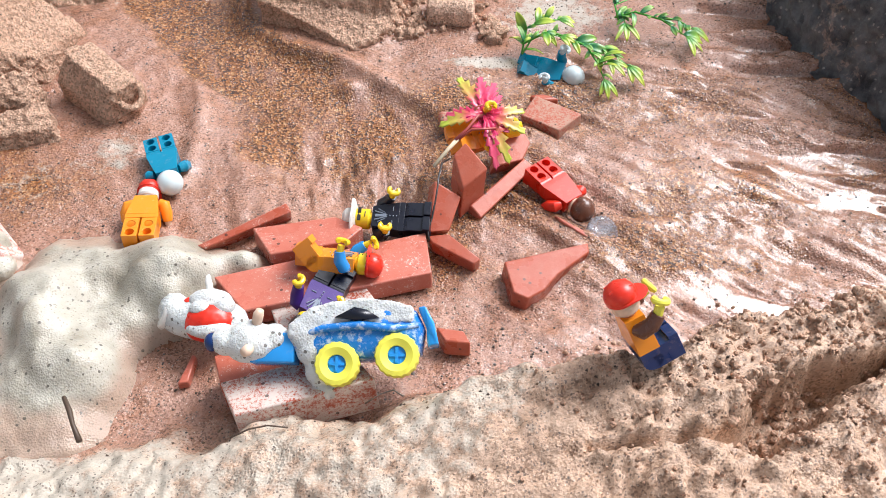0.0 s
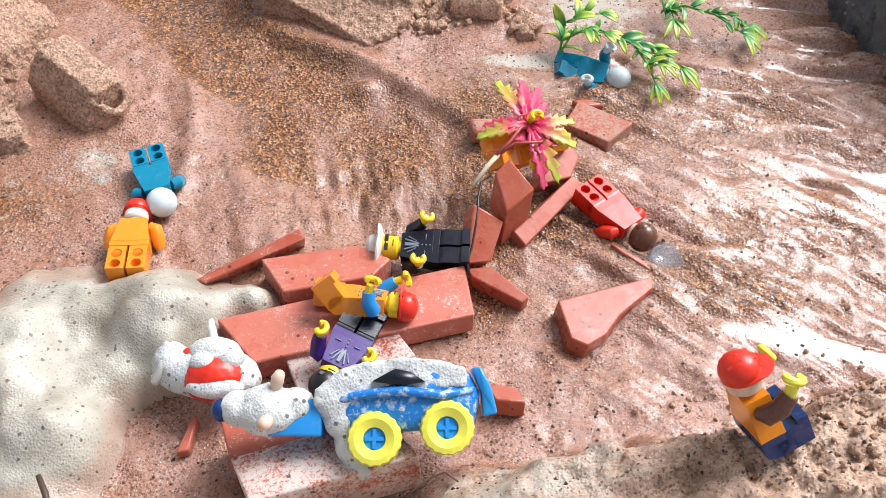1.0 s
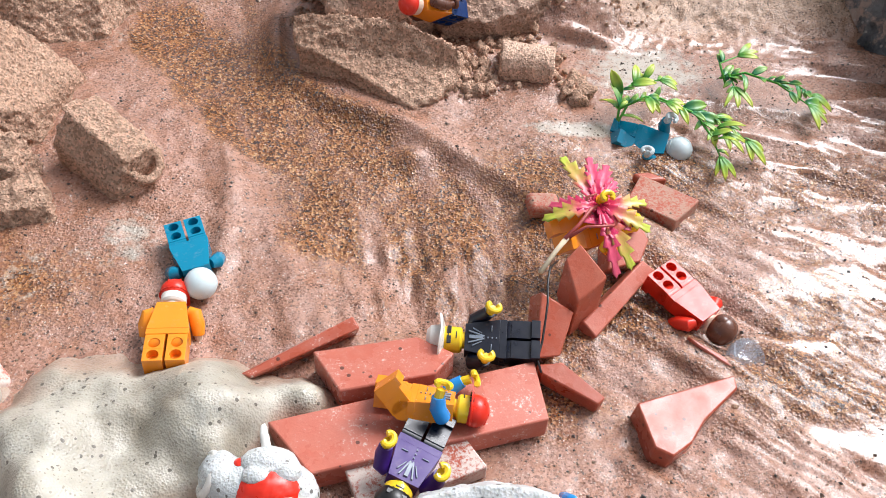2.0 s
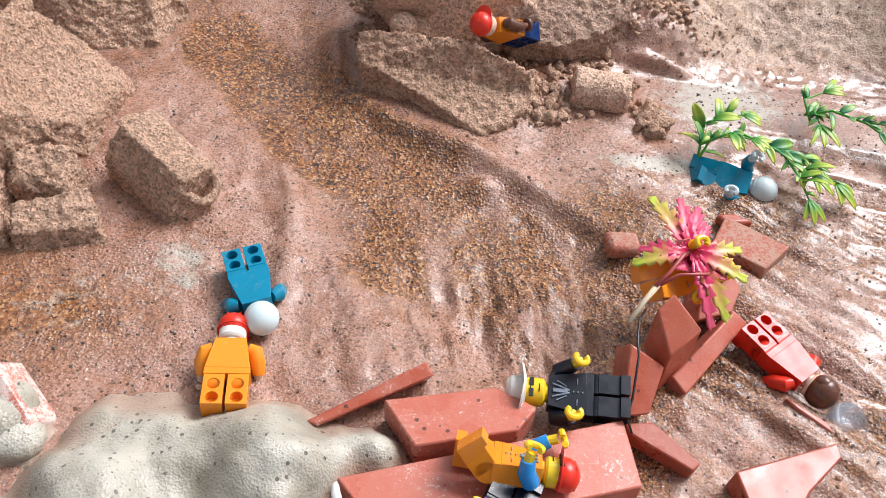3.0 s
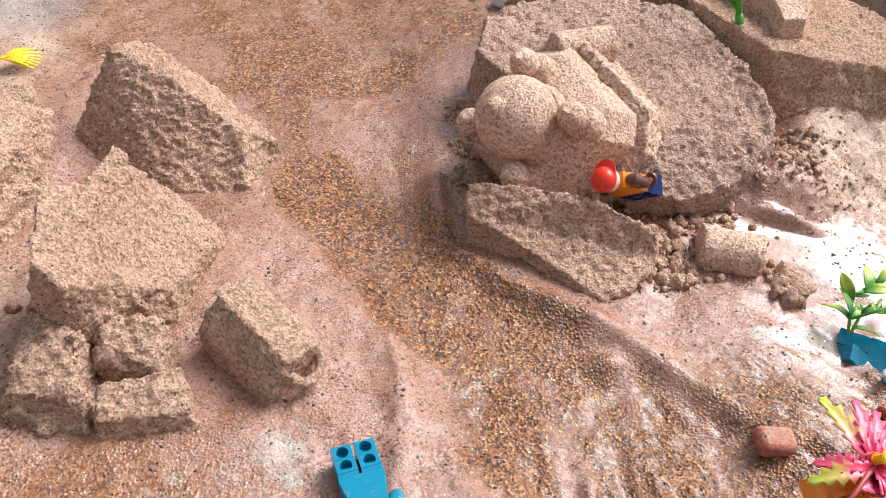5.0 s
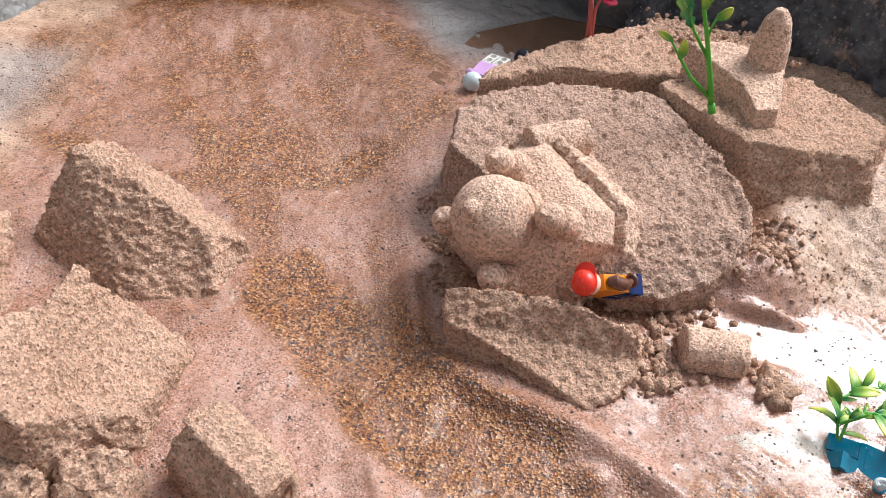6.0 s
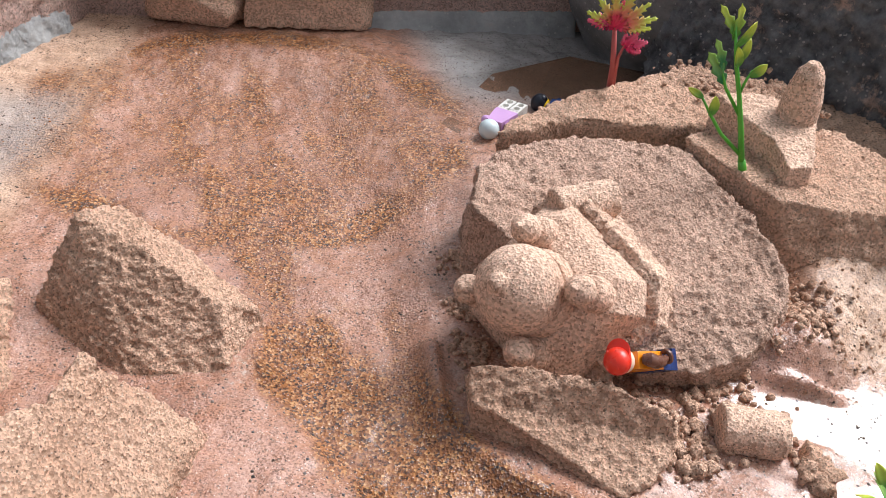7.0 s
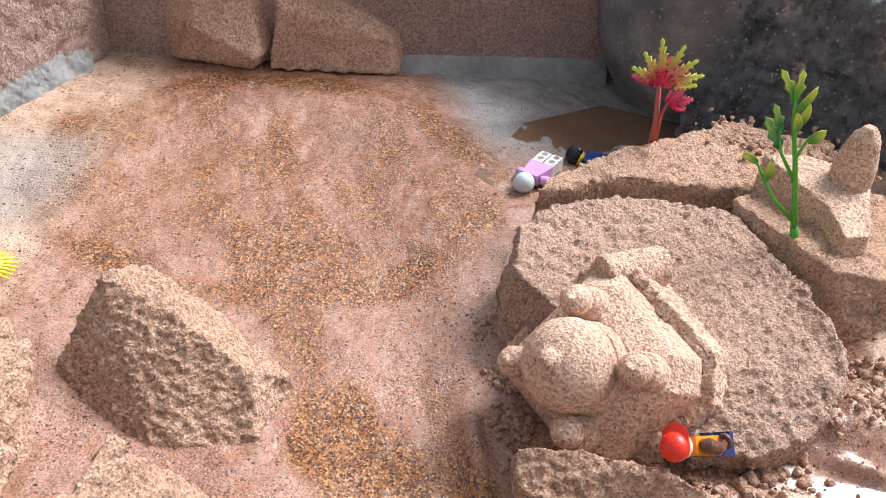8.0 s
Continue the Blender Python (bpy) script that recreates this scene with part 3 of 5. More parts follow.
def cloud(kind, size, depth=3):
    if (kind, size) not in TEX:
        t = bpy.data.textures.new(f"{kind.lower()}_{len(TEX)}", kind)
        t.noise_scale = size * CM
        if kind == "CLOUDS":
            t.noise_depth = depth
        TEX[kind, size] = t
    return TEX[kind, size]


def roughen(ob, voxel, coarse, fine):
    rm = ob.modifiers.new("remesh", "REMESH")
    rm.mode, rm.voxel_size, rm.use_smooth_shade = "VOXEL", voxel * CM, True
    for size, strength in ((0.9, coarse), (0.3, fine * 1.6), (0.14, fine * 0.9)):
        d = ob.modifiers.new("crumble", "DISPLACE")
        d.texture, d.strength, d.mid_level, d.texture_coords = cloud("CLOUDS", size), strength * CM, 0.5, "LOCAL"
    return ob


def sand_block(name, label, rings, material=SAND, voxel=0.11, coarse=0.35, fine=0.2, category="sand block", extra=None):
    bm = bmesh.new()
    loft(bm, rings)
    if extra:
        extra(bm)
    allp = [Vector(p) for r in rings for p in r]
    c = sum(allp, Vector()) / len(allp)
    c.z = min(p.z for p in allp)
    return tagged(roughen(finish(name, bm, material, c), voxel, coarse, fine), label, category)


def drop(ring, dx, dy, z):
    return [(p[0] + dx, p[1] + dy, z) for p in ring]


# big inclined broken slab beside the stream, its face towards the light
B_TOP = [(-26.4, 41.1, 6.5), (-25.4, 42.6, 5.9), (-25.0, 44.8, 6.0), (-24.0, 45.0, 4.3), (-23.0, 45.5, 3.0), (-21.3, 45.6, 1.1), (-21.7, 43.8, 1.4), (-22.2, 41.0, 2.0), (-23.6, 39.6, 3.6), (-24.8, 38.1, 4.9), (-25.7, 38.2, 5.7)]
B_LOW = [(-27.6, 41.0, -0.5), (-27.0, 43.0, -0.5), (-26.4, 46.3, -0.5), (-24.9, 46.4, -0.5), (-23.2, 46.5, -0.5), (-21.2, 45.9, -0.5), (-21.5, 43.6, -0.5), (-22.0, 40.6, -0.5), (-23.2, 39.2, -0.5), (-24.8, 38.0, -0.5), (-26.6, 38.0, -0.5)]
sand_block("sand_slab", "broken slab of dry packed sand tilted beside the stream", [B_LOW, B_TOP], SAND)
# behind it: a thick slab with a rough dark broken side
A_TOP = [(-28.6, 54.0, 4.9), (-27.2, 55.3, 4.5), (-23.9, 54.7, 2.5), (-20.5, 52.9, 0.8), (-21.9, 51.6, 2.3), (-24.6, 52.5, 3.6)]
A_LOW = [(-31.2, 51.6, -0.6), (-28.5, 56.6, -0.6), (-24.0, 55.6, -0.6), (-20.3, 53.0, -0.6), (-21.4, 49.2, -0.6), (-25.0, 48.4, -0.6)]
sand_block("sand_slab", "thick slab of packed sand with a rough dark broken side", [A_LOW, A_TOP], SAND, coarse=0.26, fine=0.24)


def rod(bm, p0, p1, r, seg=18, r1=None):
    tube(bm, [p0, tuple((a + b) / 2 for a, b in zip(p0, p1)), p1], [r, r, r1 or r], seg)


def sand_rod(name, label, p0, p1, r, fine=0.1, coarse=0.14):
    bm = bmesh.new()
    rod(bm, p0, p1, r)
    c = (Vector(p0) + Vector(p1)) / 2
    ob = finish(name, bm, SAND_FINE, (c.x, c.y, min(p0[2], p1[2]) - r))
    return tagged(roughen(ob, 0.13, coarse, fine), label, "sand mould")


# moulded turret lying on its side, and crumbled lumps next to it
def fallen_turret():
    a, b = Vector((-19.8, 40.7, 0.6)), Vector((-16.9, 38.5, 0.0))
    d = (b - a).normalized()
    across = Vector((-d.y, d.x, 0)).normalized()
    up = d.cross(across)
    root = empty("sand_mould", (-18.4, 39.1, -0.2))
    tagged(root, "moulded six-sided sand turret lying on its side in wet silt", "sand mould")
    section = [(-1.55, -1.0), (-1.6, 1.15), (-0.75, 2.55), (0.8, 2.5), (1.5, 1.2), (1.5, -1.0)]

    def piece(name, fn, coarse, fine):
        bm = bmesh.new()
        fn(bm)
        ob = finish(name, bm, SAND, root.location / CM, root)
        return roughen(ob, 0.09, coarse, fine)

    def ring(p, k):
        return [p + across * (u * k) + up * (v * k) for u, v in section]

    piece("body", lambda bm: loft(bm, [ring(a - d * 0.25, 0.93), ring(a, 1.03), ring(a + d * 0.5, 1.0), ring(b - d * 0.3, 0.95), ring(b, 0.86)]), 0.16, 0.12)
    for p, r_, w in ((b + up * 1.5 + across * 0.15, 0.72, 0.2), (a + up * 1.75 - d * 0.2 - across * 0.35, 0.7, 0.24)):
        n = (d + up * 1.1).normalized() if p.z < 2.2 else d
        u, v, _ = basis(n)
        piece("ring", lambda bm: tube(bm, [p + (u * math.cos(t) + v * math.sin(t)) * r_ for t in (2 * math.pi * k / 24 for k in range(21))], w, 10), 0.06, 0.06)


fallen_turret()
sand_block("sand_lump", "small broken lump of crumbling sand", [[(-27.0, 35.0, -0.4), (-27.2, 39.0, -0.4), (-24.2, 38.6, -0.4), (-23.6, 35.2, -0.4)], [(-26.4, 35.6, 1.9), (-26.6, 38.6, 3.0), (-24.5, 37.9, 2.9), (-23.9, 35.8, 1.7)]], SAND, 0.15, 0.8, 0.3)
sand_block("sand_lump", "small broken lump of crumbling sand", [[(-24.2, 37.2, -0.4), (-24.5, 39.4, -0.4), (-21.6, 39.6, -0.4), (-21.2, 37.2, -0.4)], [(-23.9, 37.4, 1.9), (-24.4, 38.9, 2.6), (-21.9, 39.2, 2.5), (-21.7, 37.7, 1.9)]], SAND, 0.15, 0.7, 0.3)
sand_block("sand_lump", "flat broken piece of packed sand", [[(-23.4, 35.1, -0.4), (-23.5, 36.5, -0.4), (-20.7, 37.7, -0.4), (-19.9, 35.9, -0.4)], [(-23.4, 35.3, 1.2), (-23.5, 36.4, 1.8), (-20.9, 37.6, 1.8), (-20.2, 36.1, 1.1)]], SAND, 0.14, 0.4, 0.22)
sand_block("sand_bank_piece", "crumbling sand bank at the pool's side", [[(-36, 44, -0.5), (-36, 53, -0.5), (-31.5, 53.5, -0.5), (-29.8, 48, -0.5), (-30.5, 44, -0.5)], [(-36, 44.5, 3.4), (-36, 52, 3.2), (-32.3, 52.6, 2.9), (-31.0, 48.2, 3.0), (-31.4, 44.8, 3.2)]], SAND, 0.2, 0.9, 0.35)
sand_block("sand_bank_piece", "crumbling sand bank beside wet silt", [[(-35, 34, -0.5), (-35, 42.5, -0.5), (-29.8, 42, -0.5), (-28.4, 38, -0.5), (-28.8, 34, -0.5)], [(-35, 34.5, 2.7), (-35, 42, 2.9), (-30.6, 41.2, 2.6), (-29.3, 38, 2.4), (-29.6, 34.6, 2.0)]], SAND, 0.2, 0.9, 0.35)

# fallen slab in front of the castle
SR_UP = [(-11.1, 48.5, 2.9), (-8.7, 48.5, 3.05), (-5.4, 47.8, 3.2), (-2.6, 47.0, 2.2), (-2.4, 46.6, 1.3), (-3.6, 45.0, 0.7), (-4.8, 44.4, 0.35), (-8.4, 46.5, 0.7), (-11.0, 47.6, 1.9)]
SR_LOW = [(-11.0, 49.6, -0.4), (-8.5, 50.0, -0.4), (-5.0, 49.6, -0.4), (-1.8, 48.4, -0.4), (-2.0, 46.6, -0.4), (-3.4, 44.9, -0.4), (-4.8, 44.1, -0.4), (-8.2, 46.0, -0.4), (-10.6, 47.4, -0.4)]
sand_block("sand_slab", "fallen slab of grainy packed sand below the castle", [SR_LOW, SR_UP], SAND, coarse=0.3, fine=0.2)
# large round slab behind
D_TOP = [(-11.0, 58.0, 4.1), (-10.7, 61.4, 4.3), (-8.9, 63.5, 4.4), (-5.4, 64.8, 4.5), (-1.9, 64.8, 4.5), (0.8, 64.2, 4.5), (1.9, 61.0, 4.5), (3.0, 58.4, 4.4), (3.7, 55.5, 4.0), (3.5, 53.4, 3.4), (1.3, 50.8, 2.2), (-1.0, 50.0, 1.8), (-3.3, 50.3, 2.0), (-7.5, 54.0, 3.6)]
D_LOW = [(-11.4, 57.5, -0.4), (-11.2, 61.6, -0.4), (-9.2, 64.0, -0.4), (-5.4, 65.4, -0.4), (-1.6, 65.4, -0.4), (1.5, 64.8, -0.4), (3.0, 61.5, -0.4), (4.4, 58.8, -0.4), (5.3, 56.2, -0.4), (4.2, 53.8, -0.4), (1.6, 51.6, -0.4), (-0.6, 50.6, -0.4), (-3.0, 50.6, -0.4), (-7.5, 53.5, -0.4)]
sand_block("round_sand_slab", "large round slab of dark-speckled packed sand", [D_LOW, D_TOP], SAND_DARK, coarse=0.55, fine=0.22, voxel=0.12)


# toppled castle tower: dome, corner turrets and stepped base along its own axis
def castle():
    ax = Vector((-0.606, -0.597, 0.635)).normalized()
    right = (Vector((1, 0, 0)) - ax * ax.x).normalized()
    side = (right + ax.cross(right)).normalized()
    up = ax.cross(side)
    c0 = Vector((-6.6, 54.2, 1.75))
    m = Matrix((side, up, ax)).transposed()
    root = empty("sand_castle_tower", (-6.6, 53.5, 0.3))
    tagged(root, "toppled moulded sand castle tower with dome and corner turrets", "sand castle")

    def piece(name, *shapes):
        bm = bmesh.new()
        for shape in shapes:
            shape(bm)
        for v in bm.verts:
            v.co = m @ v.co + c0
        return roughen(finish(name, bm, SAND_FINE, (-6.6, 53.5, 0.3), root), 0.085, 0.05, 0.045)

    def turned(h, z0, z1, taper=1.0, cut=0.25):
        ring = []
        for k in range(4):
            a = math.pi / 2 * k
            for s_ in (-1, 1):
                p = Vector((h, s_ * h * (1 - cut), 0))
                ring.append(Matrix.Rotation(a, 3, "Z") @ p)
        return [[(p.x, p.y, z0) for p in ring], [(p.x * taper, p.y * taper, z1) for p in ring]]

    roughen(piece("base_step", lambda bm: loft(bm, turned(4.35, -3.6, 0.55, 0.97, 0.36))), 0.1, 0.3, 0.16)
    piece("wall", lambda bm: loft(bm, turned(3.75, -1.0, 1.0, 0.95, 0.3) + turned(3.1, 2.0, 2.0, 1, 0.34)[:1] + turned(2.0, 2.9, 2.9, 1, 0.36)[:1]))
    piece("collar", lambda bm: tube(bm, [(0, 0, 2.4), (0, 0, 3.7)], [2.1, 1.95], 28))
    piece("dome", lambda bm: ball(bm, (0, 0, 4.35), 1.95, seg=28, rings=18), lambda bm: ball(bm, (0, 0, 6.2), 0.5))
    for k in range(4):
        a = math.pi / 4 + math.pi / 2 * k
        x, y = 2.68 * math.cos(a), 2.68 * math.sin(a)
        piece("turret", lambda bm: tube(bm, [(x, y, 0.5), (x, y, 3.2), (x, y, 3.4)], [0.92, 0.8, 0.62], 16), lambda bm: ball(bm, (x, y, 4.05), 0.7), lambda bm: ball(bm, (x, y, 4.74), 0.2))
    for k in range(4):
        a = math.pi / 2 * k
        x, y = 3.9 * math.cos(a), 3.9 * math.sin(a)
        piece("battlement", lambda bm: block(bm, (x - 0.35, x + 0.35), (y - 0.35, y + 0.35), (0.0, 1.0)))


castle()
sand_rod("sand_mould", "small moulded sand roll lying on the round slab", (-7.3, 57.0, 5.0), (-4.3, 58.2, 5.1), 0.95)
sand_rod("sand_mould", "broken moulded sand turret stub on wet silt", (-0.3, 47.9, 0.9), (2.5, 47.6, 0.8), 1.05)

# terrace behind, ledge at the right and the tower with its cone
T_TOP = [(-9.7, 64.9, 4.2), (-8.5, 66.4, 4.6), (-6.4, 67.8, 4.8), (-4.4, 69.6, 4.8), (-1.0, 71.2, 4.9), (2.5, 73.0, 5.4), (8.0, 71.0, 5.6), (4.2, 66.5, 4.9), (1.3, 66.6, 4.8), (-1.9, 66.2, 4.7), (-5.6, 66.6, 4.7), (-8.1, 65.0, 4.4)]
sand_block("sand_terrace", "terrace of packed sand with a crumbly broken front", [[(p[0] * 1.02, p[1] - (0.6 if p[1] < 67 else -0.8), -0.4) for p in T_TOP], T_TOP], SAND, coarse=0.45, fine=0.28, voxel=0.17)
L_TOP = [(0.6, 64.9, 5.0), (3.2, 66.8, 5.0), (9.5, 66.0, 5.6), (13, 62, 5.0), (11, 59.0, 4.8), (6.8, 58.9, 5.1), (4.0, 59.2, 5.2)]
sand_block("sand_ledge", "broken ledge of packed sand with a steep side", [[(0.9, 64.2, -0.4), (3.2, 67, -0.4), (10, 67, -0.4), (14, 62, -0.4), (12, 56.8, -0.4), (7, 56.6, -0.4), (4.6, 57.6, -0.4)], L_TOP], SAND, coarse=0.5, fine=0.25, voxel=0.17)


def tower():
    root = empty("sand_tower", (5.0, 64.0, 3.8))
    tagged(root, "square moulded sand wall with a cone turret", "sand castle")
    top = [(2.2, 66.6, 6.9), (4.6, 66.9, 7.0), (7.6, 65.6, 7.0), (6.0, 60.6, 6.3), (4.7, 60.3, 6.3), (4.5, 62.6, 6.5)]
    bm = bmesh.new()
    loft(bm, [[(p[0], p[1], 3.8) for p in top], top])
    roughen(finish("wall", bm, SAND_FINE, (5.0, 64.0, 3.8), root), 0.1, 0.2, 0.12)
    bm = bmesh.new()
    tube(bm, [(6.3, 65.0, 6.0), (6.25, 65.0, 8.0), (6.2, 65.0, 9.3), (6.2, 65.0, 9.9)], [1.15, 1.0, 0.72, 0.3], 18)
    roughen(finish("cone_turret", bm, SAND_FINE, (5.0, 64.0, 3.8), root), 0.09, 0.08, 0.07)


tower()

crumbs("sand_crumbs", [(-2.6, 48.3, None, 1.5, 130, 0.3), (0.5, 49.8, None, 1.3, 130, 0.32), (-1.8, 47.2, None, 0.8, 60, 0.35), (3.2, 46.6, None, 0.5, 12, 0.55), (3.6, 46.2, None, 0.25, 8, 0.8), (-10.6, 52.0, None, 0.5, 120, 0.22), (-10.8, 55.0, None, 0.5, 120, 0.24), (-11.3, 58.5, None, 0.4, 100, 0.24), (-10.4, 49.6, None, 0.4, 70, 0.22), (5.0, 54.5, None, 0.9, 160, 0.26), (6.0, 54.6, None, 2.0, 150, 0.13), (-18.6, 40.8, None, 0.7, 60, 0.25), (-26.8, 39.4, None, 0.6, 40, 0.3), (3.0, 71.5, 5.2, 1.0, 160, 0.24), (7, 70, 5.4, 1.2, 160, 0.26)], "loose crumbs of dry sand lying round the broken blocks", SAND, 3)
crumbs("sand_clods", [(12, 20, None, 2.4, 420, 0.13), (15.5, 21.4, None, 1.0, 180, 0.2), (17, 19, None, 2.5, 300, 0.16), (9, 15.5, None, 2.8, 300, 0.11), (15, 15.5, None, 2.5, 300, 0.14), (12.5, 16.5, None, 1.0, 90, 0.26)], "crumbled sand clods on top of the front bank", SAND, 8)


# ---- the surround: back wall, cement column, dark rock ----
def wall(name, label, line, height, thick, material, coarse, fine, lean=0.0, voxel=0.3, low_end=None):
    """A low wall along a line of (x, y)."""
    bm = bmesh.new()
    n = len(line)
    front, back = [], []

    def rise(p):
        return height if low_end is None or p.y > 66 else low_end

    for i, p in enumerate(line):
        a, b = Vector(line[max(i - 1, 0)]), Vector(line[min(i + 1, n - 1)])
        d = (b - a).normalized()
        nrm = Vector((-d.y, d.x))
        front.append(Vector(p))
        back.append(Vector(p) + nrm * thick)
    low = [(p.x, p.y, -1.0) for p in front] + [(p.x, p.y, -1.0) for p in back[::-1]]
    top = [(p.x + (b.x - p.x) * lean, p.y + (b.y - p.y) * lean, rise(p)) for p, b in zip(front, back)] + [(p.x, p.y, rise(f)) for p, f in zip(back[::-1], front[::-1])]
    loft(bm, [low, top])
    ob = finish(name, bm, material)
    return tagged(roughen(ob, voxel, coarse, fine), label, "wall", kind="structure")


wall("wall_north", "pinkish stippled rendered wall behind the pool", [(-39.5, 84.6), (-30, 85.2), (-20, 86.3), (-10, 88.0), (6, 90.5)], 9, 8, WALLSAND, 0.12, 0.1)
wall("wall_west", "sandy wall with a grey cement foot at the pool's side", [(-46, 60), (-44, 70), (-41.0, 78.6), (-39.4, 82.0), (-38.3, 90)], 8, 10, WALLSAND, 0.5, 0.2, 0.05)
wall("wall_foot", "grey cement skirting at the foot of the wall", [(-45.0, 64), (-42.4, 72), (-39.9, 78.6), (-38.6, 81.5)], 2.6, 3, CEMENT, 0.5, 0.25, 0.55, 0.2)
wall("skirting", "grey cement skirting below the back wall", [(-21.0, 84.6), (-12, 86.0), (-2, 87.4)], 2.3, 3.2, CEMENT, 0.3, 0.12, 0.75, 0.2)


def fallen_block(rings, label):
    return sand_block("sand_block", label, rings, SAND, 0.18, 0.25, 0.15)


fallen_block([[(-35.6, 85.6, 0.2), (-34.2, 83.8, 0.2), (-28.6, 83.4, 0.2), (-27.6, 85.4, 0.2)], [(-36.2, 85.4, 3.4), (-32.7, 83.2, 3.0), (-28.2, 82.9, 1.2), (-27.4, 85.2, 1.6)], [(-35.6, 87.0, 8.0), (-32.2, 86.4, 7.6), (-29.6, 86.0, 7.0), (-28.8, 87.2, 7.2)]], "broken sand block leaning on the back wall")
fallen_block([[(-27.6, 86.0, 0.2), (-27.5, 83.8, 0.2), (-18.4, 85.0, 0.2), (-17.8, 87.0, 0.2)], [(-27.6, 86.4, 5.0), (-27.0, 84.5, 4.6), (-19.0, 85.4, 2.6), (-18.2, 87.0, 3.0)], [(-27.0, 87.4, 8.6), (-26.4, 85.8, 7.6), (-23.6, 86.2, 5.8), (-22.8, 87.4, 6.4)]], "sloping broken sand block against the back wall")


def column():
    bm = bmesh.new()
    rings = []
    for z, r in ((-1, 6.2), (0.5, 6.9), (2, 7.9), (4, 8.7), (7, 9.2), (10, 9.3), (13, 9.3)):
        rings.append([(5.0 + r * math.cos(a), 88.6 + r * math.sin(a), z) for a in (2 * math.pi * k / 40 for k in range(40))])
    loft(bm, rings)
    return tagged(roughen(finish("cement_column", bm, COLUMN, (5.0, 88.6, 0)), 0.35, 0.12, 0.05), "smooth grey stained cement column", "column", kind="structure")


column()
wall("dark_rock_wall", "rough black rock face with sand stuck to it", [(44, 8), (29, 27), (25.2, 35.4), (22.8, 40.0), (21.4, 43.4), (20.2, 50), (17.4, 62), (13.5, 71.5), (7.0, 76.0), (3.0, 78.2), (1.4, 80.4)][::-1], 13, 12, DARK_ROCK, 1.0, 0.5, 0.12, 0.32, 6.5)


# ---- terracotta pieces washed together ----
def plane_drop(ring, depth):
    """The same ring pushed back along its normal."""
    p = [Vector(q) for q in ring]
    n = (p[1] - p[0]).cross(p[-1] - p[0]).normalized()
    for k in range(1, len(p) - 1):
        n2 = (p[k + 1] - p[k]).cross(p[k - 1] - p[k])
        if n2.length > n.length * 0.5:
            n = n2.normalized()
            break
    if n.z < 0:
        n = -n
    return [q - n * depth for q in p]


def brick(label, top, depth, low=None, bevel=0.07, material=BRICK):
    bm = bmesh.new()
    bottom = low or plane_drop(top, depth)
    loft(bm, [bottom, top])
    c = sum((Vector(p) for p in list(top) + list(bottom)), Vector()) / (2 * len(top))
    c.z = min(Vector(p).z for p in bottom)
    ob = finish("brick", bm, material, c, smooth=False, bevel=bevel)
    return tagged(ob, label, "brick", "washed-up bricks")


brick("long terracotta tile with wet foam specks", [(-9.6, 25.8, 1.15), (-7.9, 23.8, 1.2), (0.35, 26.1, 1.2), (0.0, 28.6, 1.2)], 1.1, material=BRICK_SPOTTED)
brick("dark red terracotta tile half in foam", [(-8.3, 28.8, 1.2), (-7.15, 26.95, 1.4), (-3.7, 27.8, 1.4), (-3.0, 28.8, 1.3), (-4.4, 29.6, 1.2)], 1.1, material=BRICK_SPOTTED)
brick("narrow terracotta strip standing on edge in foam", [(-10.9, 28.0, 0.8), (-10.5, 27.9, 0.7), (-6.6, 30.0, 1.1), (-6.9, 30.5, 1.2)], 1.2, material=BRICK_SPOTTED)
brick("terracotta tile under a fallen toy figure", [(-6.95, 24.5, 0.9), (-6.1, 22.6, 0.8), (-1.9, 24.3, 1.0), (-2.7, 25.5, 1.0)], 0.9, material=BRICK_FOAMY)
brick("foam-smeared terracotta tile under the toy car", [(-7.9, 19.4, 2.3), (-7.0, 17.7, 2.6), (-1.7, 19.3, 2.8), (-3.0, 21.0, 2.4)], 1.8, material=BRICK_FOAMY)
brick("pinkish terracotta tile below the toy car's neck", [(-8.6, 21.1, 1.7), (-8.0, 19.5, 1.9), (-3.6, 20.6, 2.0), (-4.2, 22.0, 1.8)], 1.5, material=BRICK_SPOTTED)
brick("short terracotta piece leaning on the pile", [(0.1, 28.6, 0.95), (0.3, 28.2, 0.9), (2.3, 27.0, 0.75), (2.6, 27.3, 0.8), (1.1, 28.7, 1.0)], 0.8)
brick("upright terracotta block at the pile's edge", [(0.4, 31.3, 2.0), (0.1, 28.95, 0.8), (1.15, 29.25, 0.6), (1.7, 30.75, 1.45)], 1.1)
brick("tall terracotta block propped up at a slant", [(1.3, 32.3, 2.8), (1.78, 30.85, 1.95), (2.98, 31.8, 2.4), (1.9, 32.8, 3.2)], 1.8, low=[(1.15, 32.0, 1.0), (1.62, 30.5, 0.1), (2.83, 31.45, 0.6), (1.75, 32.5, 1.4)])
brick("pale pink terracotta bar leaning on the pile", [(4.95, 33.8, 1.2), (2.15, 30.8, 0.8), (2.7, 30.3, 0.4), (5.5, 33.5, 0.9)], 0.9)
brick("terracotta piece below a pink plastic plant", [(3.6, 34.9, 1.9), (3.4, 33.2, 1.2), (4.9, 33.8, 1.1), (5.3, 34.7, 1.5), (4.9, 35.4, 1.8)], 1.2)
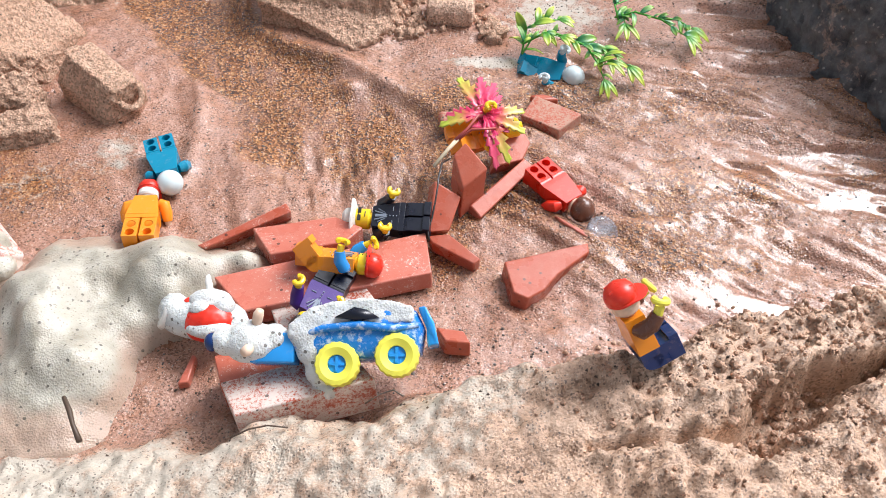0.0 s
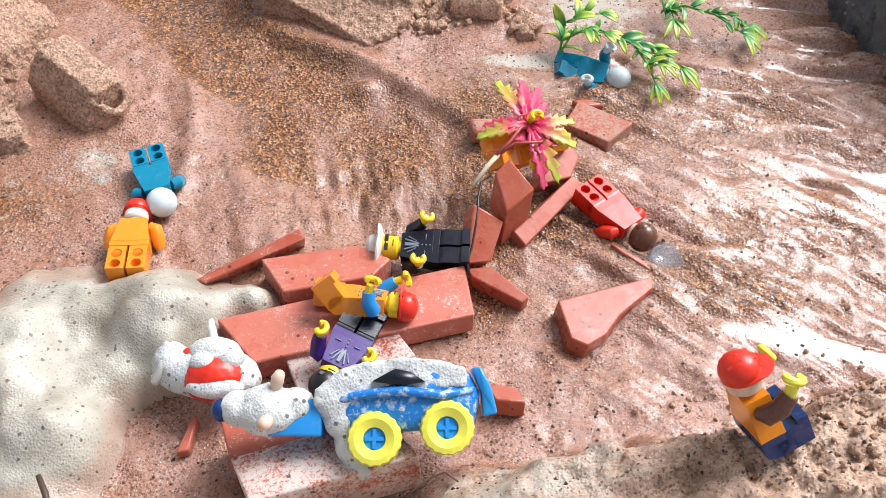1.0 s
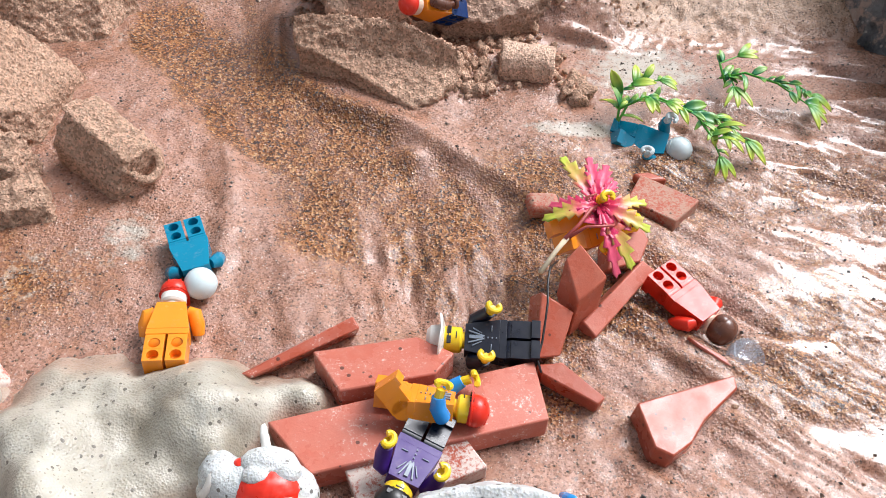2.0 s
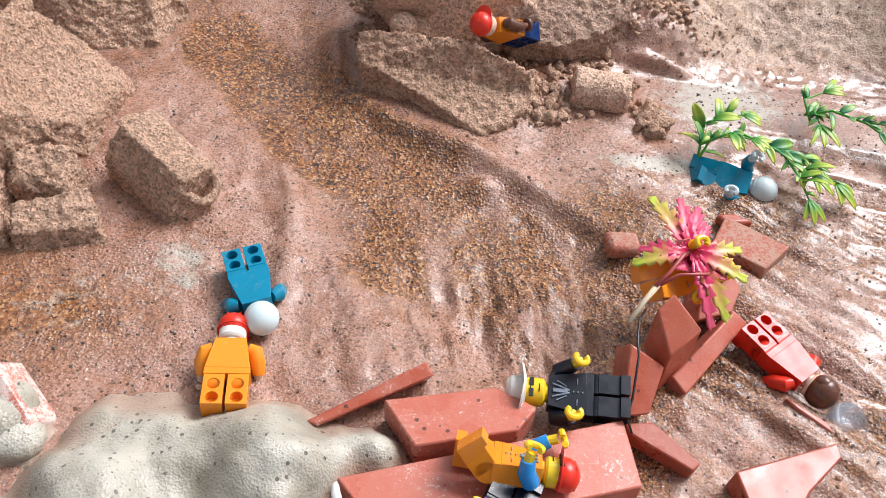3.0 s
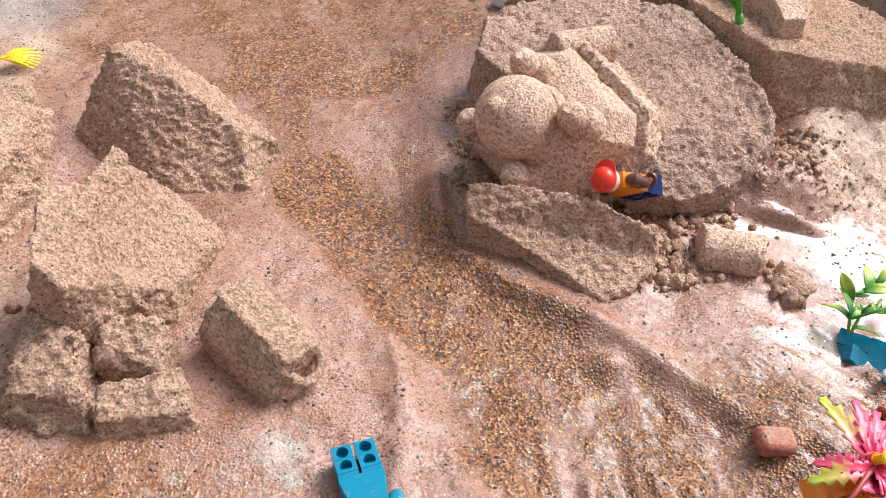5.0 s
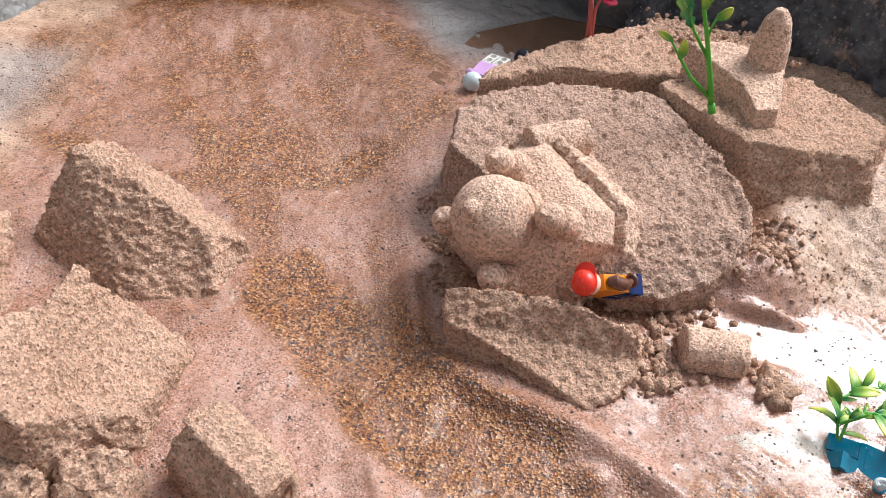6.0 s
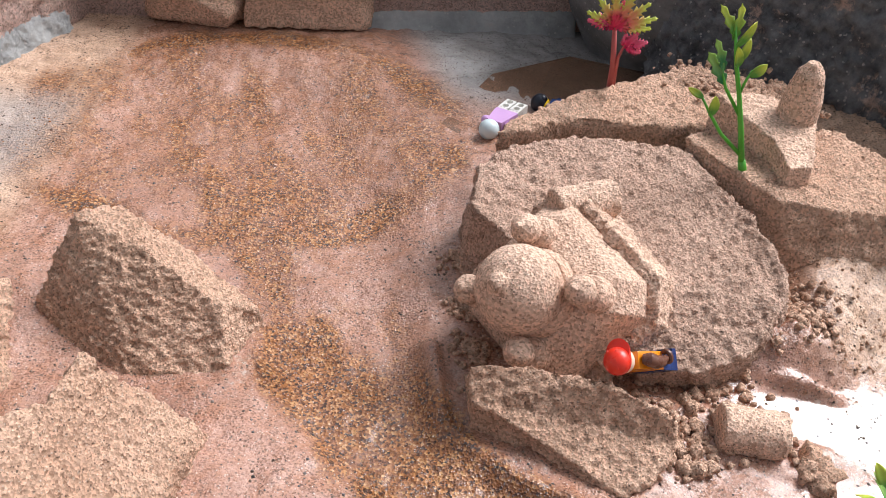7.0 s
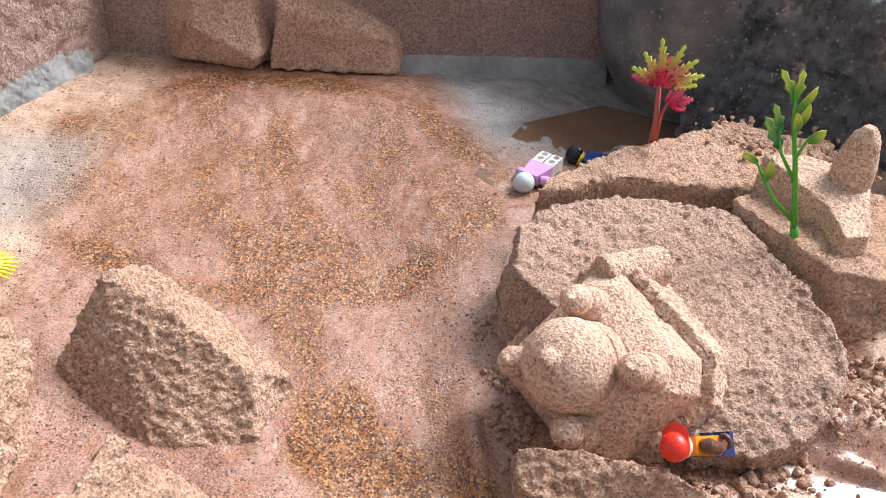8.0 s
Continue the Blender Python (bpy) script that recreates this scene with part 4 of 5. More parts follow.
brick("terracotta wedge broken off at an angle", [(3.7, 27.0, 0.95), (4.05, 25.2, 0.92), (4.7, 24.9, 0.85), (5.5, 25.5, 0.77), (6.2, 26.5, 0.7), (7.8, 28.0, 0.54), (7.8, 28.6, 0.54)], 1.0)
brick("thin terracotta sliver beside the red figure", [(6.3, 30.3, 0.7), (6.6, 29.9, 0.6), (8.8, 28.2, 0.35), (8.9, 28.6, 0.4)], 0.6)
brick("flat terracotta tile covered with wet sand", [(5.0, 38.0, 0.6), (7.0, 36.6, 0.7), (8.35, 38.0, 0.7), (5.9, 39.6, 0.7)], 0.7, material=BRICK_SANDY)
brick("small terracotta piece in wet silt", [(0.6, 23.1, 1.1), (1.0, 22.3, 1.2), (2.1, 22.2, 1.2), (1.8, 22.9, 1.1)], 0.9)
brick("narrow terracotta sliver in pink silt", [(-10.0, 22.1, 0.35), (-10.35, 20.6, 0.3), (-9.9, 20.7, 0.3), (-9.8, 22.0, 0.35)], 0.5)
brick("foam-covered terracotta stump in wet silt", [(-21.5, 29.0, 1.75), (-21.2, 28.2, 1.3), (-20.0, 26.7, 0.7), (-19.8, 27.3, 0.9)], 1.4, material=BRICK_FOAMY)
brick("small red stone half buried in silt", [(0.4, 38.3, 0.7), (0.6, 37.2, 0.5), (2.0, 37.4, 0.5), (1.9, 38.4, 0.6)], 0.8, bevel=0.25, material=BRICK_SANDY)
brick("small red stone behind the green sprig", [(5.6, 39.9, 0.5), (6.0, 39.4, 0.5), (7.3, 39.7, 0.4), (6.4, 40.1, 0.45)], 0.5, bevel=0.12)


# ---- foam ----
def foam_mass():
    bumps = [(-12.2, 26.8, 1.9, 1.9), (-11.3, 25.3, 1.3, 0.9), (-17.2, 24.4, 1.7, 1.8), (-15.4, 21.7, 2.0, 1.6), (-13.8, 21.0, 1.3, 0.9), (-15.8, 27.0, 2.2, 1.0), (-12.9, 23.8, 1.4, 0.95), (-9.0, 27.3, 1.1, 0.75), (-8.1, 27.0, 0.8, 0.6), (-11.0, 24.2, 0.9, 0.8), (-20.9, 27.4, 1.1, 1.35), (-18.0, 27.7, 1.0, 0.45), (-22, 23.5, 2.0, 0.5), (-19.8, 22.4, 1.4, 0.6), (-14.6, 24.3, 1.3, 0.6), (-10.2, 26.2, 0.9, 0.7), (-16.6, 22.6, 1.0, 0.7), (-17.0, 19.4, 2.4, 0.55), (-14.2, 18.8, 1.8, 0.5), (-20.0, 20.2, 2.2, 0.55), (-13.0, 25.3, 0.8, 0.5), (-18.7, 25.6, 1.1, 0.7), (-14.6, 26.0, 0.8, 0.35)]
    xs, ys = np.arange(-25, -6.4, 0.16), np.arange(14.5, 30.2, 0.16)
    x, y = np.meshgrid(xs, ys)
    h = sum(1.2 * a * np.exp(-(((x - cx) ** 2 + (y - cy) ** 2) / r ** 2) ** 1.25) for cx, cy, r, a in bumps)
    h = h + 0.34 * fractal(x * 0.45, y * 0.45, 3, 12) + 0.1 * fractal(x * 1.7, y * 1.7, 3, 17) - 0.34
    z = np.where(h > 0, np.sqrt(np.maximum(h, 0)) * 0.35 + h * 0.85, h * 2.0) + bed_height(x, y)
    keep = h > -0.12
    idx = -np.ones(x.shape, int)
    idx[keep] = np.arange(keep.sum())
    co = np.stack([x[keep], y[keep], z[keep]], -1) * CM
    q = np.stack([idx[:-1, :-1], idx[:-1, 1:], idx[1:, 1:], idx[1:, :-1]], -1).reshape(-1, 4)
    q = q[(q >= 0).all(1)]
    me = bpy.data.meshes.new("foam")
    me.from_pydata(co.tolist(), [], q.tolist())
    me.polygons.foreach_set("use_smooth", np.ones(len(q), bool))
    me.attributes.new("thick", "FLOAT", "POINT").data.foreach_set("value", step(0.0, 1.5, h[keep]).astype(np.float32))
    me.materials.append(FOAM_POOL)
    return tagged(new("foam", me), "off-white speckled soap foam heaped on wet silt", "foam", kind="stuff")


foam_mass()


def foam_blobs(name, label, blobs, parent=None, voxel=0.12):
    """A soft skin of foam from overlapping flattened balls (x, y, z, rx, ry, rz)."""
    bm = bmesh.new()
    for x, y, z, a, b, c in blobs:
        ball(bm, (x, y, z), 1.0, squash=(a, b, c), seg=16, rings=10)
    o = parent.location / CM if parent is not None else Vector(blobs[0][:3])
    ob = roughen(finish(name, bm, FOAM, o, parent), voxel, 0.12, 0.05)
    if parent is None:
        tagged(ob, label, "foam", kind="stuff")
    elif label:
        tagged(ob, label)
    return ob



foam_blobs("foam", "off-white foam dried over a terracotta stump", [(-20.9, 27.8, 0.4, 0.95, 1.3, 0.85), (-20.5, 27.0, 0.3, 1.1, 0.9, 0.7)])


# ---- toy figures: one plain moulded shape each ----
def panel_with_holes(bm, x, z, y, holes, r, mi, mi_hole):
    """A flat panel at depth y with round holes that go in."""
    cell = (z[1] - z[0]) / holes
    for k in range(holes):
        z0, z1 = z[0] + cell * k, z[0] + cell * (k + 1)
        cx, cz = sum(x) / 2, (z0 + z1) / 2
        seg = 16
        rim, inner, edge = [], [], []
        for s_ in range(seg):
            a = 2 * math.pi * s_ / seg + math.pi / 4
            ca, sa = math.cos(a), math.sin(a)
            rim.append(bm.verts.new((cx + r * ca, y, cz + r * sa)))
            inner.append(bm.verts.new((cx + r * 0.92 * ca, y - 0.35, cz + r * 0.92 * sa)))
            f = 1 / max(abs(ca), abs(sa))
            edge.append(bm.verts.new((cx + ca * f * (x[1] - x[0]) / 2, y, cz + sa * f * cell / 2)))
        skirt = [bm.verts.new(v.co - Vector((0, 0.41, 0))) for v in edge]
        for s_ in range(seg):
            n = (s_ + 1) % seg
            bm.faces.new((edge[n], edge[s_], skirt[s_], skirt[n])).material_index = mi
            f1 = bm.faces.new((edge[s_], edge[n], rim[n], rim[s_]))
            f1.material_index = mi
            f2 = bm.faces.new((rim[s_], rim[n], inner[n], inner[s_]))
            f2.material_index = mi_hole
        f3 = bm.faces.new(inner)
        f3.material_index = mi_hole


def headgear(bm, kind, mi):
    if kind == "cap":
        ball(bm, (0, 0.02, 3.6), 0.57, mi, 20, 12, (1, 1.02, 0.9))
        loft(bm, [[(math.cos(a) * 0.57, math.sin(a) * 0.57, 3.5) for a in (2 * math.pi * k / 20 for k in range(20))],
                  [(math.cos(a) * 0.59, math.sin(a) * 0.59 + (-0.34 if math.sin(a) < -0.3 else 0), 3.42) for a in (2 * math.pi * k / 20 for k in range(20))]], mi)
        for dx in (-0.22, 0, 0.22):
            tube(bm, [(dx, -0.42, 3.88), (dx, 0.0, 4.09 - abs(dx) * 0.2), (dx, 0.4, 3.94)], 0.045, 6, mi)
    elif kind == "helmet":
        ball(bm, (0, 0.02, 3.45), 0.66, mi, 22, 14, (1, 1, 0.98))
    elif kind == "hat":
        loft(bm, [[(math.cos(a) * r_ * 1.0, math.sin(a) * r_ * 1.05, z + 0.12 * abs(math.cos(a)) * (1 if r_ > 0.8 else 0)) for a in (2 * math.pi * k / 24 for k in range(24))] for r_, z in ((0.55, 3.62), (0.98, 3.66), (1.0, 3.74), (0.56, 3.72), (0.5, 4.15), (0.34, 4.3), (0.1, 4.24))], mi)
    elif kind == "hair":
        ball(bm, (0, 0.1, 3.5), 0.64, mi, 18, 12, (1, 1.05, 0.95))
        ball(bm, (0, 0.45, 3.35), 0.35, mi)


def toy_figure(label, feet, head, front, legs, torso, arms, skin, hat, hat_kind, bend=0.0, arm_up=(20, 20), printed=False, grip=None, band=None, sit=0.0):
    """A small jointed plastic figure, standing 4 cm tall in its own frame, front towards -y."""
    mats = [legs, torso, arms, skin, hat, INK, grip or skin, LIGHTPRINT, band or torso]
    bm = bmesh.new()
    for side in (-1, 1):
        before = set(bm.verts)
        x = (0.05, 0.77) if side > 0 else (-0.77, -0.05)
        loft(bm, [[(x[0], -0.42, 0), (x[1], -0.42, 0), (x[1], -0.42, 1.1), (x[0], -0.42, 1.1)],
                  [(x[0], 0.0, 0), (x[1], 0.0, 0), (x[1], 0.0, 1.1), (x[0], 0.0, 1.1)]], 0)
        block(bm, x, (-0.55, -0.42), (0, 0.34), 0)
        panel_with_holes(bm, x, (0.0, 1.1), 0.40, 2, 0.22, 0, 0)
        tube(bm, [(x[0], 0, 1.12), (x[1], 0, 1.12)], 0.38, 16, 0)
        tilt = Matrix.Translation((0, 0, 1.12)) @ Matrix.Rotation(radians(sit + (bend if side > 0 else 0)), 4, "X") @ Matrix.Translation((0, 0, -1.12))
        for v in bm.verts:
            if v not in before:
                v.co = tilt @ v.co
    block(bm, (-0.79, 0.79), (-0.38, 0.38), (1.26, 1.52), 8)
    block(bm, (-0.78, 0.78), (-0.39, 0.39), (1.52, 2.84), 1, (0.70, 0.92))
    for side, up in zip((-1, 1), arm_up):
        before = set(bm.verts)
        tube(bm, [(side * 0.62, 0, 2.62), (side * 0.86, 0, 2.5), (side * 0.98, -0.02, 2.1), (side * 1.0, -0.22, 1.72)], [0.2, 0.3, 0.29, 0.24], 12, 2)
        tube(bm, [(side * 1.0, -0.2, 1.76), (side * 1.0, -0.42, 1.5)], 0.17, 10, 6)
        ring = [(side * 1.0 + 0.17 * math.cos(a), -0.56 - 0.18 * math.sin(a), 1.38 + 0.15 * math.sin(a)) for a in (radians(40 + 28 * k) for k in range(11))]
        tube(bm, ring, 0.12, 8, 6)
        swing = Matrix.Translation((0, 0, 2.5)) @ Matrix.Rotation(radians(-up), 4, "X") @ Matrix.Translation((0, 0, -2.5))
        for v in bm.verts:
            if v not in before:
                v.co = swing @ v.co
    tube(bm, [(0, 0, 2.84), (0, 0, 2.98)], 0.32, 16, 3)
    tube(bm, [(0, 0, 2.94), (0, 0, 3.02), (0, 0, 3.7), (0, 0, 3.8)], [0.42, 0.5, 0.5, 0.42], 20, 3)
    tube(bm, [(0, 0, 3.8), (0, 0, 3.96)], 0.25, 14, 3)
    if hat_kind:
        headgear(bm, hat_kind, 4)
    if printed:
        for dx in (-0.2, 0.2):
            block(bm, (dx - 0.15, dx + 0.15), (-0.525, -0.46), (3.36, 3.52), 5)
        block(bm, (-0.36, 0.36), (-0.515, -0.46), (3.45, 3.49), 5)
        block(bm, (-0.14, 0.14), (-0.52, -0.46), (3.14, 3.18), 5)
        for dx, lean in ((-0.24, 1), (0.24, -1)):
            loft(bm, [[(dx - 0.03, -0.425, 2.7), (dx + 0.03, -0.425, 2.7), (dx * 0.2 + 0.03, -0.43, 2.1), (dx * 0.2 - 0.03, -0.43, 2.1)],
                      [(dx - 0.03, -0.34, 2.7), (dx + 0.03, -0.34, 2.7), (dx * 0.2 + 0.03, -0.36, 2.1), (dx * 0.2 - 0.03, -0.36, 2.1)]], 7)
            loft(bm, [[(dx * 1.5 - 0.025, -0.425, 2.55), (dx * 1.5 + 0.025, -0.425, 2.55), (dx * 0.7 + 0.02, -0.43, 2.2), (dx * 0.7 - 0.02, -0.43, 2.2)],
                      [(dx * 1.5 - 0.025, -0.34, 2.55), (dx * 1.5 + 0.025, -0.34, 2.55), (dx * 0.7 + 0.02, -0.36, 2.2), (dx * 0.7 - 0.02, -0.36, 2.2)]], 7)
            block(bm, (dx * 1.6 - 0.12, dx * 1.6 + 0.12), (-0.435, -0.38), (1.82, 1.85), 7)
        block(bm, (-0.07, 0.07), (-0.43, -0.37), (2.15, 2.68), 7, (1.0, 1.0))
        for z0 in (1.62, 1.78, 1.94):
            block(bm, (-0.03, 0.03), (-0.435, -0.38), (z0, z0 + 0.05), 7)
    f, h = Vector(feet), Vector(head)
    z = (h - f).normalized()
    back = -Vector(front)
    back = (back - z * back.dot(z)).normalized()
    m = Matrix((back.cross(z), back, z)).transposed()
    for v in bm.verts:
        v.co = m @ v.co + f
    low = min(v.co.z for v in bm.verts)
    c = (f + h) / 2
    ob = finish("toy_figure", bm, mats, (c.x, c.y, low), smooth=False, bevel=0.035)
    return tagged(ob, label, "toy figure", "plastic toy figures")


toy_figure("teal plastic toy figure with white helmet lying face down", (-14.4, 35.4, 0.75), (-13.0, 32.0, 0.85), (0.05, 0, -1), TEAL, TEAL, TEAL, WHITE, PALE, "helmet", arm_up=(35, 30), grip=WHITE)
toy_figure("orange plastic toy figure with red cap lying face down", (-13.7, 28.2, 0.85), (-14.1, 32.3, 0.75), (-0.05, 0, -1), ORANGE, ORANGE, ORANGE, WHITE, RED, "cap", arm_up=(30, 30), grip=PINKISH)
toy_figure("black-suited toy figure with white hat on its back", (0.25, 29.35, 1.15), (-3.5, 29.65, 1.0), (0.1, -0.25, 1), NAVY, NAVY, NAVY, YELLOW, WHITE, "hat", arm_up=(40, 30), printed=True)
toy_figure("orange toy figure with blue sleeves and red cap on a tile", (-5.9, 26.5, 1.75), (-2.0, 26.0, 1.75), (0.0, 0.55, 0.83), ORANGE, ORANGE, SKYBLUE, YELLOW, RED, "cap", bend=-48, arm_up=(115, 60), printed=True)
toy_figure("purple-suited toy figure head down beside the toy car", (-3.8, 25.9, 1.4), (-5.2, 22.4, 1.6), (0.05, -0.4, 1), NAVY, PURPLE, PURPLE, YELLOW, INK, "hair", arm_up=(60, 50), printed=True)
toy_figure("red plastic toy figure with brown hair lying face down", (5.5, 33.3, 1.0), (8.1, 30.1, 0.55), (-0.1, 0.1, -1), RED, RED, RED, PINKISH, BROWN, "hair", arm_up=(30, 45))
toy_figure("orange toy figure caught below a pink plastic plant", (1.0, 34.2, 1.9), (4.8, 35.2, 2.2), (0.1, -0.5, 0.86), ORANGE, ORANGE, ORANGE, YELLOW, PINKISH, None, bend=-35, arm_up=(60, 35), printed=True)
toy_figure("teal toy figure with pale helmet under a green sprig", (5.2, 43.5, -0.35), (8.7, 41.9, 0.2), (0.3, -0.5, 0.8), TEAL, TEAL, TEAL, PALE, PALE, "helmet", bend=-40, arm_up=(80, 50), grip=PALE)
toy_figure("standing toy worker with red cap, orange top and blue legs", (8.45, 17.75, 5.7), (6.75, 18.95, 9.15), (0.9, 0.4, 0.36), BLUE, ORANGE, BROWN, PINKISH, RED, "cap", arm_up=(105, 72), grip=LEMON, band=BLUE, sit=-92)
toy_figure("toy worker with red cap and orange top buried in sand", (-2.6, 50.3, 2.0), (-5.7, 48.1, 4.1), (0.3, 0.7, 0.1), BLUE, ORANGE, BROWN, PINKISH, RED, "cap", arm_up=(-20, -20), grip=BROWN)
toy_figure("lilac toy figure with white cap lying in shallow water", (-7.6, 74.0, 0.9), (-9.8, 70.7, 0.7), (0.1, 0, -1), WHITE, LILAC, LILAC, YELLOW, PALE, "helmet", arm_up=(25, 25))
toy_figure("dark blue toy figure half hidden behind the sand terrace", (-2.8, 73.8, 0.6), (-6.2, 75.3, 0.6), (0.0, 0.1, -1), BLUE, BLUE, BLUE, YELLOW, NAVY, "hair", arm_up=(5, 5))


# ---- toy car with an animal's head, tipped on its side among the bricks ----
def toy_car():
    """Local frame: u to the world's right, v up the tilted side, s out of the side towards the sky."""
    c0, U, V = Vector((-2.5, 20.6, 4.3)), Vector((1, 0, 0)), Vector((0, 0.865, 0.503))
    S = U.cross(V).normalized()
    root = empty("toy_car", (-2.5, 20.9, 2.4))
    tagged(root, "blue toy car with yellow wheels, foam-covered, tipped on bricks", "toy car")

    def at(p):
        return c0 + U * p[0] + V * p[1] + S * p[2]

    def part(name, fn, material, label="", bevel=0.0, smooth=True, rough=False, parent=root):
        bm = bmesh.new()
        fn(bm)
        for v in bm.verts:
            v.co = at(v.co)
        o = root.location / CM
        ob = finish(name, bm, material, o, None, smooth, bevel)
        ob.parent = parent
        ob.location = (0, 0, 0)
        if rough:
            roughen(ob, 0.11, 0.16, 0.06)
        return tagged(ob, label) if label else ob

    outline = [(-2.5, -0.75), (-2.45, 0.1), (-1.7, 0.72), (-0.7, 1.0), (0.3, 1.12), (1.5, 1.02), (2.4, 0.78), (2.75, 0.1), (2.6, -0.9), (0.5, -1.15), (-1.8, -1.2)]

    def ring(scale, s):
        return [(p[0] * scale, p[1] * scale, s) for p in outline]

    part("body", lambda bm: loft(bm, [ring(0.86, -2.5), ring(1.0, -2.1), ring(1.0, -0.45), ring(0.93, -0.12), ring(0.72, 0.05)]), FOAMY_BLUE, bevel=0.06)
    part("side_ridge", lambda bm: tube(bm, [(-2.3, -0.35, -0.1), (-1.2, 0.0, 0.1), (0.2, 0.15, 0.16), (1.5, 0.02, 0.12), (2.5, 0.2, -0.1)], [0.1, 0.16, 0.18, 0.16, 0.1], 10), FOAMY_BLUE)
    part("window", lambda bm: loft(bm, [[(-0.75, 0.42, 0.05), (0.15, 0.3, 0.05), (1.0, 0.42, 0.05), (0.5, 0.76, 0.05), (0.0, 0.86, 0.05)], [(-0.7, 0.44, 0.3), (0.15, 0.33, 0.33), (0.95, 0.44, 0.31), (0.48, 0.73, 0.28), (0.0, 0.82, 0.27)]]), NAVY, "dark blue window recess")
    part("fin", lambda bm: loft(bm, [[(2.45, 0.9, -0.2), (2.75, 0.95, -0.1), (3.1, 0.3, -0.1), (3.3, -0.55, -0.05), (2.85, -0.65, -0.05), (2.8, 0.1, -0.2)], [(2.45, 0.9, -1.6), (2.75, 0.95, -1.7), (3.1, 0.3, -1.8), (3.3, -0.55, -1.8), (2.85, -0.65, -1.8), (2.8, 0.1, -1.6)]]), SKYBLUE, "upturned blue tail fin", bevel=0.08)
    part("neck", lambda bm: block(bm, (-4.1, -2.3), (-1.35, -0.1), (-1.4, -0.15), 0, (0.96, 0.94)), SKYBLUE, "bright blue neck block", bevel=0.08)
    for cu, cv in ((-0.62, -1.36), (1.68, -1.0)):
        def tread(bm, cu=cu, cv=cv):
            n = 72
            rings = []
            for s, k in ((-0.62, 0.78), (-0.6, 0.92), (-0.42, 0.98), (0.1, 0.98), (0.26, 0.92), (0.3, 0.74), (0.22, 0.5), (0.2, 0.42), (0.05, 0.40)):
                rings.append([(cu + k * (0.86 + (0.03 if j % 4 < 2 and k > 0.85 else 0)) * math.cos(2 * math.pi * j / n), cv + k * (0.86 + (0.03 if j % 4 < 2 and k > 0.85 else 0)) * math.sin(2 * math.pi * j / n), s) for j in range(n)])
            loft(bm, rings)
        w = part("wheel", tread, LEMON, "yellow plastic wheel with a notched rim", smooth=False)
        part("hub", lambda bm, cu=cu, cv=cv: (tube(bm, [(cu, cv, -0.3), (cu, cv, 0.1)], 0.36, 18), block(bm, (cu - 0.06, cu + 0.06), (cv - 0.3, cv + 0.3), (0.08, 0.17)), block(bm, (cu - 0.3, cu + 0.3), (cv - 0.06, cv + 0.06), (0.08, 0.16))), SKYBLUE, "pale blue hub", parent=w, smooth=False)
    def head(bm):
        ball(bm, (-4.1, -0.5, -0.5), 1.0, squash=(1.1, 0.85, 0.75), seg=20, rings=12)
        ball(bm, (-5.0, -0.45, -0.6), 0.72, squash=(1.0, 0.85, 0.8))
        ball(bm, (-3.3, -0.3, -0.45), 0.7, squash=(1.0, 0.85, 0.7))
    h = part("head", head, FOAM_WHITE, "foam-white animal head", rough=True)
    part("muzzle", lambda bm: ball(bm, (-5.65, -0.5, -0.6), 0.42, squash=(0.8, 0.95, 1.0)), BLUE, "dark blue speckled muzzle", parent=h)
    part("ear", lambda bm: tube(bm, [(-3.85, 0.2, -0.2), (-3.75, 0.5, 0.05), (-3.65, 0.68, 0.2)], [0.2, 0.22, 0.16], 10), PINKISH, "pale pink ear", parent=h)
    part("ear", lambda bm: tube(bm, [(-4.0, -0.75, 0.05), (-4.05, -0.9, 0.35), (-4.15, -1.0, 0.5)], [0.2, 0.23, 0.17], 10), PINKISH, "pale pink ear", parent=h)

    def skin(bm):
        upper = [(-2.62, -0.3), (-2.55, 0.15), (-1.75, 0.8), (-0.7, 1.1), (0.3, 1.22), (1.5, 1.12), (2.3, 0.9), (2.3, 0.3), (1.2, 0.2), (0.2, 0.24), (-0.8, 0.02), (-1.7, -0.35)]
        loft(bm, [[(p[0], p[1], s) for p in upper] for s in (-1.6, 0.08)])
        for x, y, s, a, b, c in ((-1.9, -0.2, -0.3, 0.7, 0.7, 0.45), (-1.7, -0.8, -0.35, 0.6, 0.6, 0.45), (-1.4, -1.5, -0.6, 0.55, 0.7, 0.5), (-1.1, -2.2, -0.9, 0.6, 0.5, 0.5), (1.6, -0.3, -0.2, 0.6, 0.2, 0.26), (0.1, -0.4, -0.22, 0.5, 0.25, 0.28)):
            ball(bm, (x, y, s), 1.0, squash=(a, b, c), seg=16, rings=10)
    part("foam_skin", skin, FOAM_WHITE, "white soap foam clinging to the roof", rough=True)


toy_car()


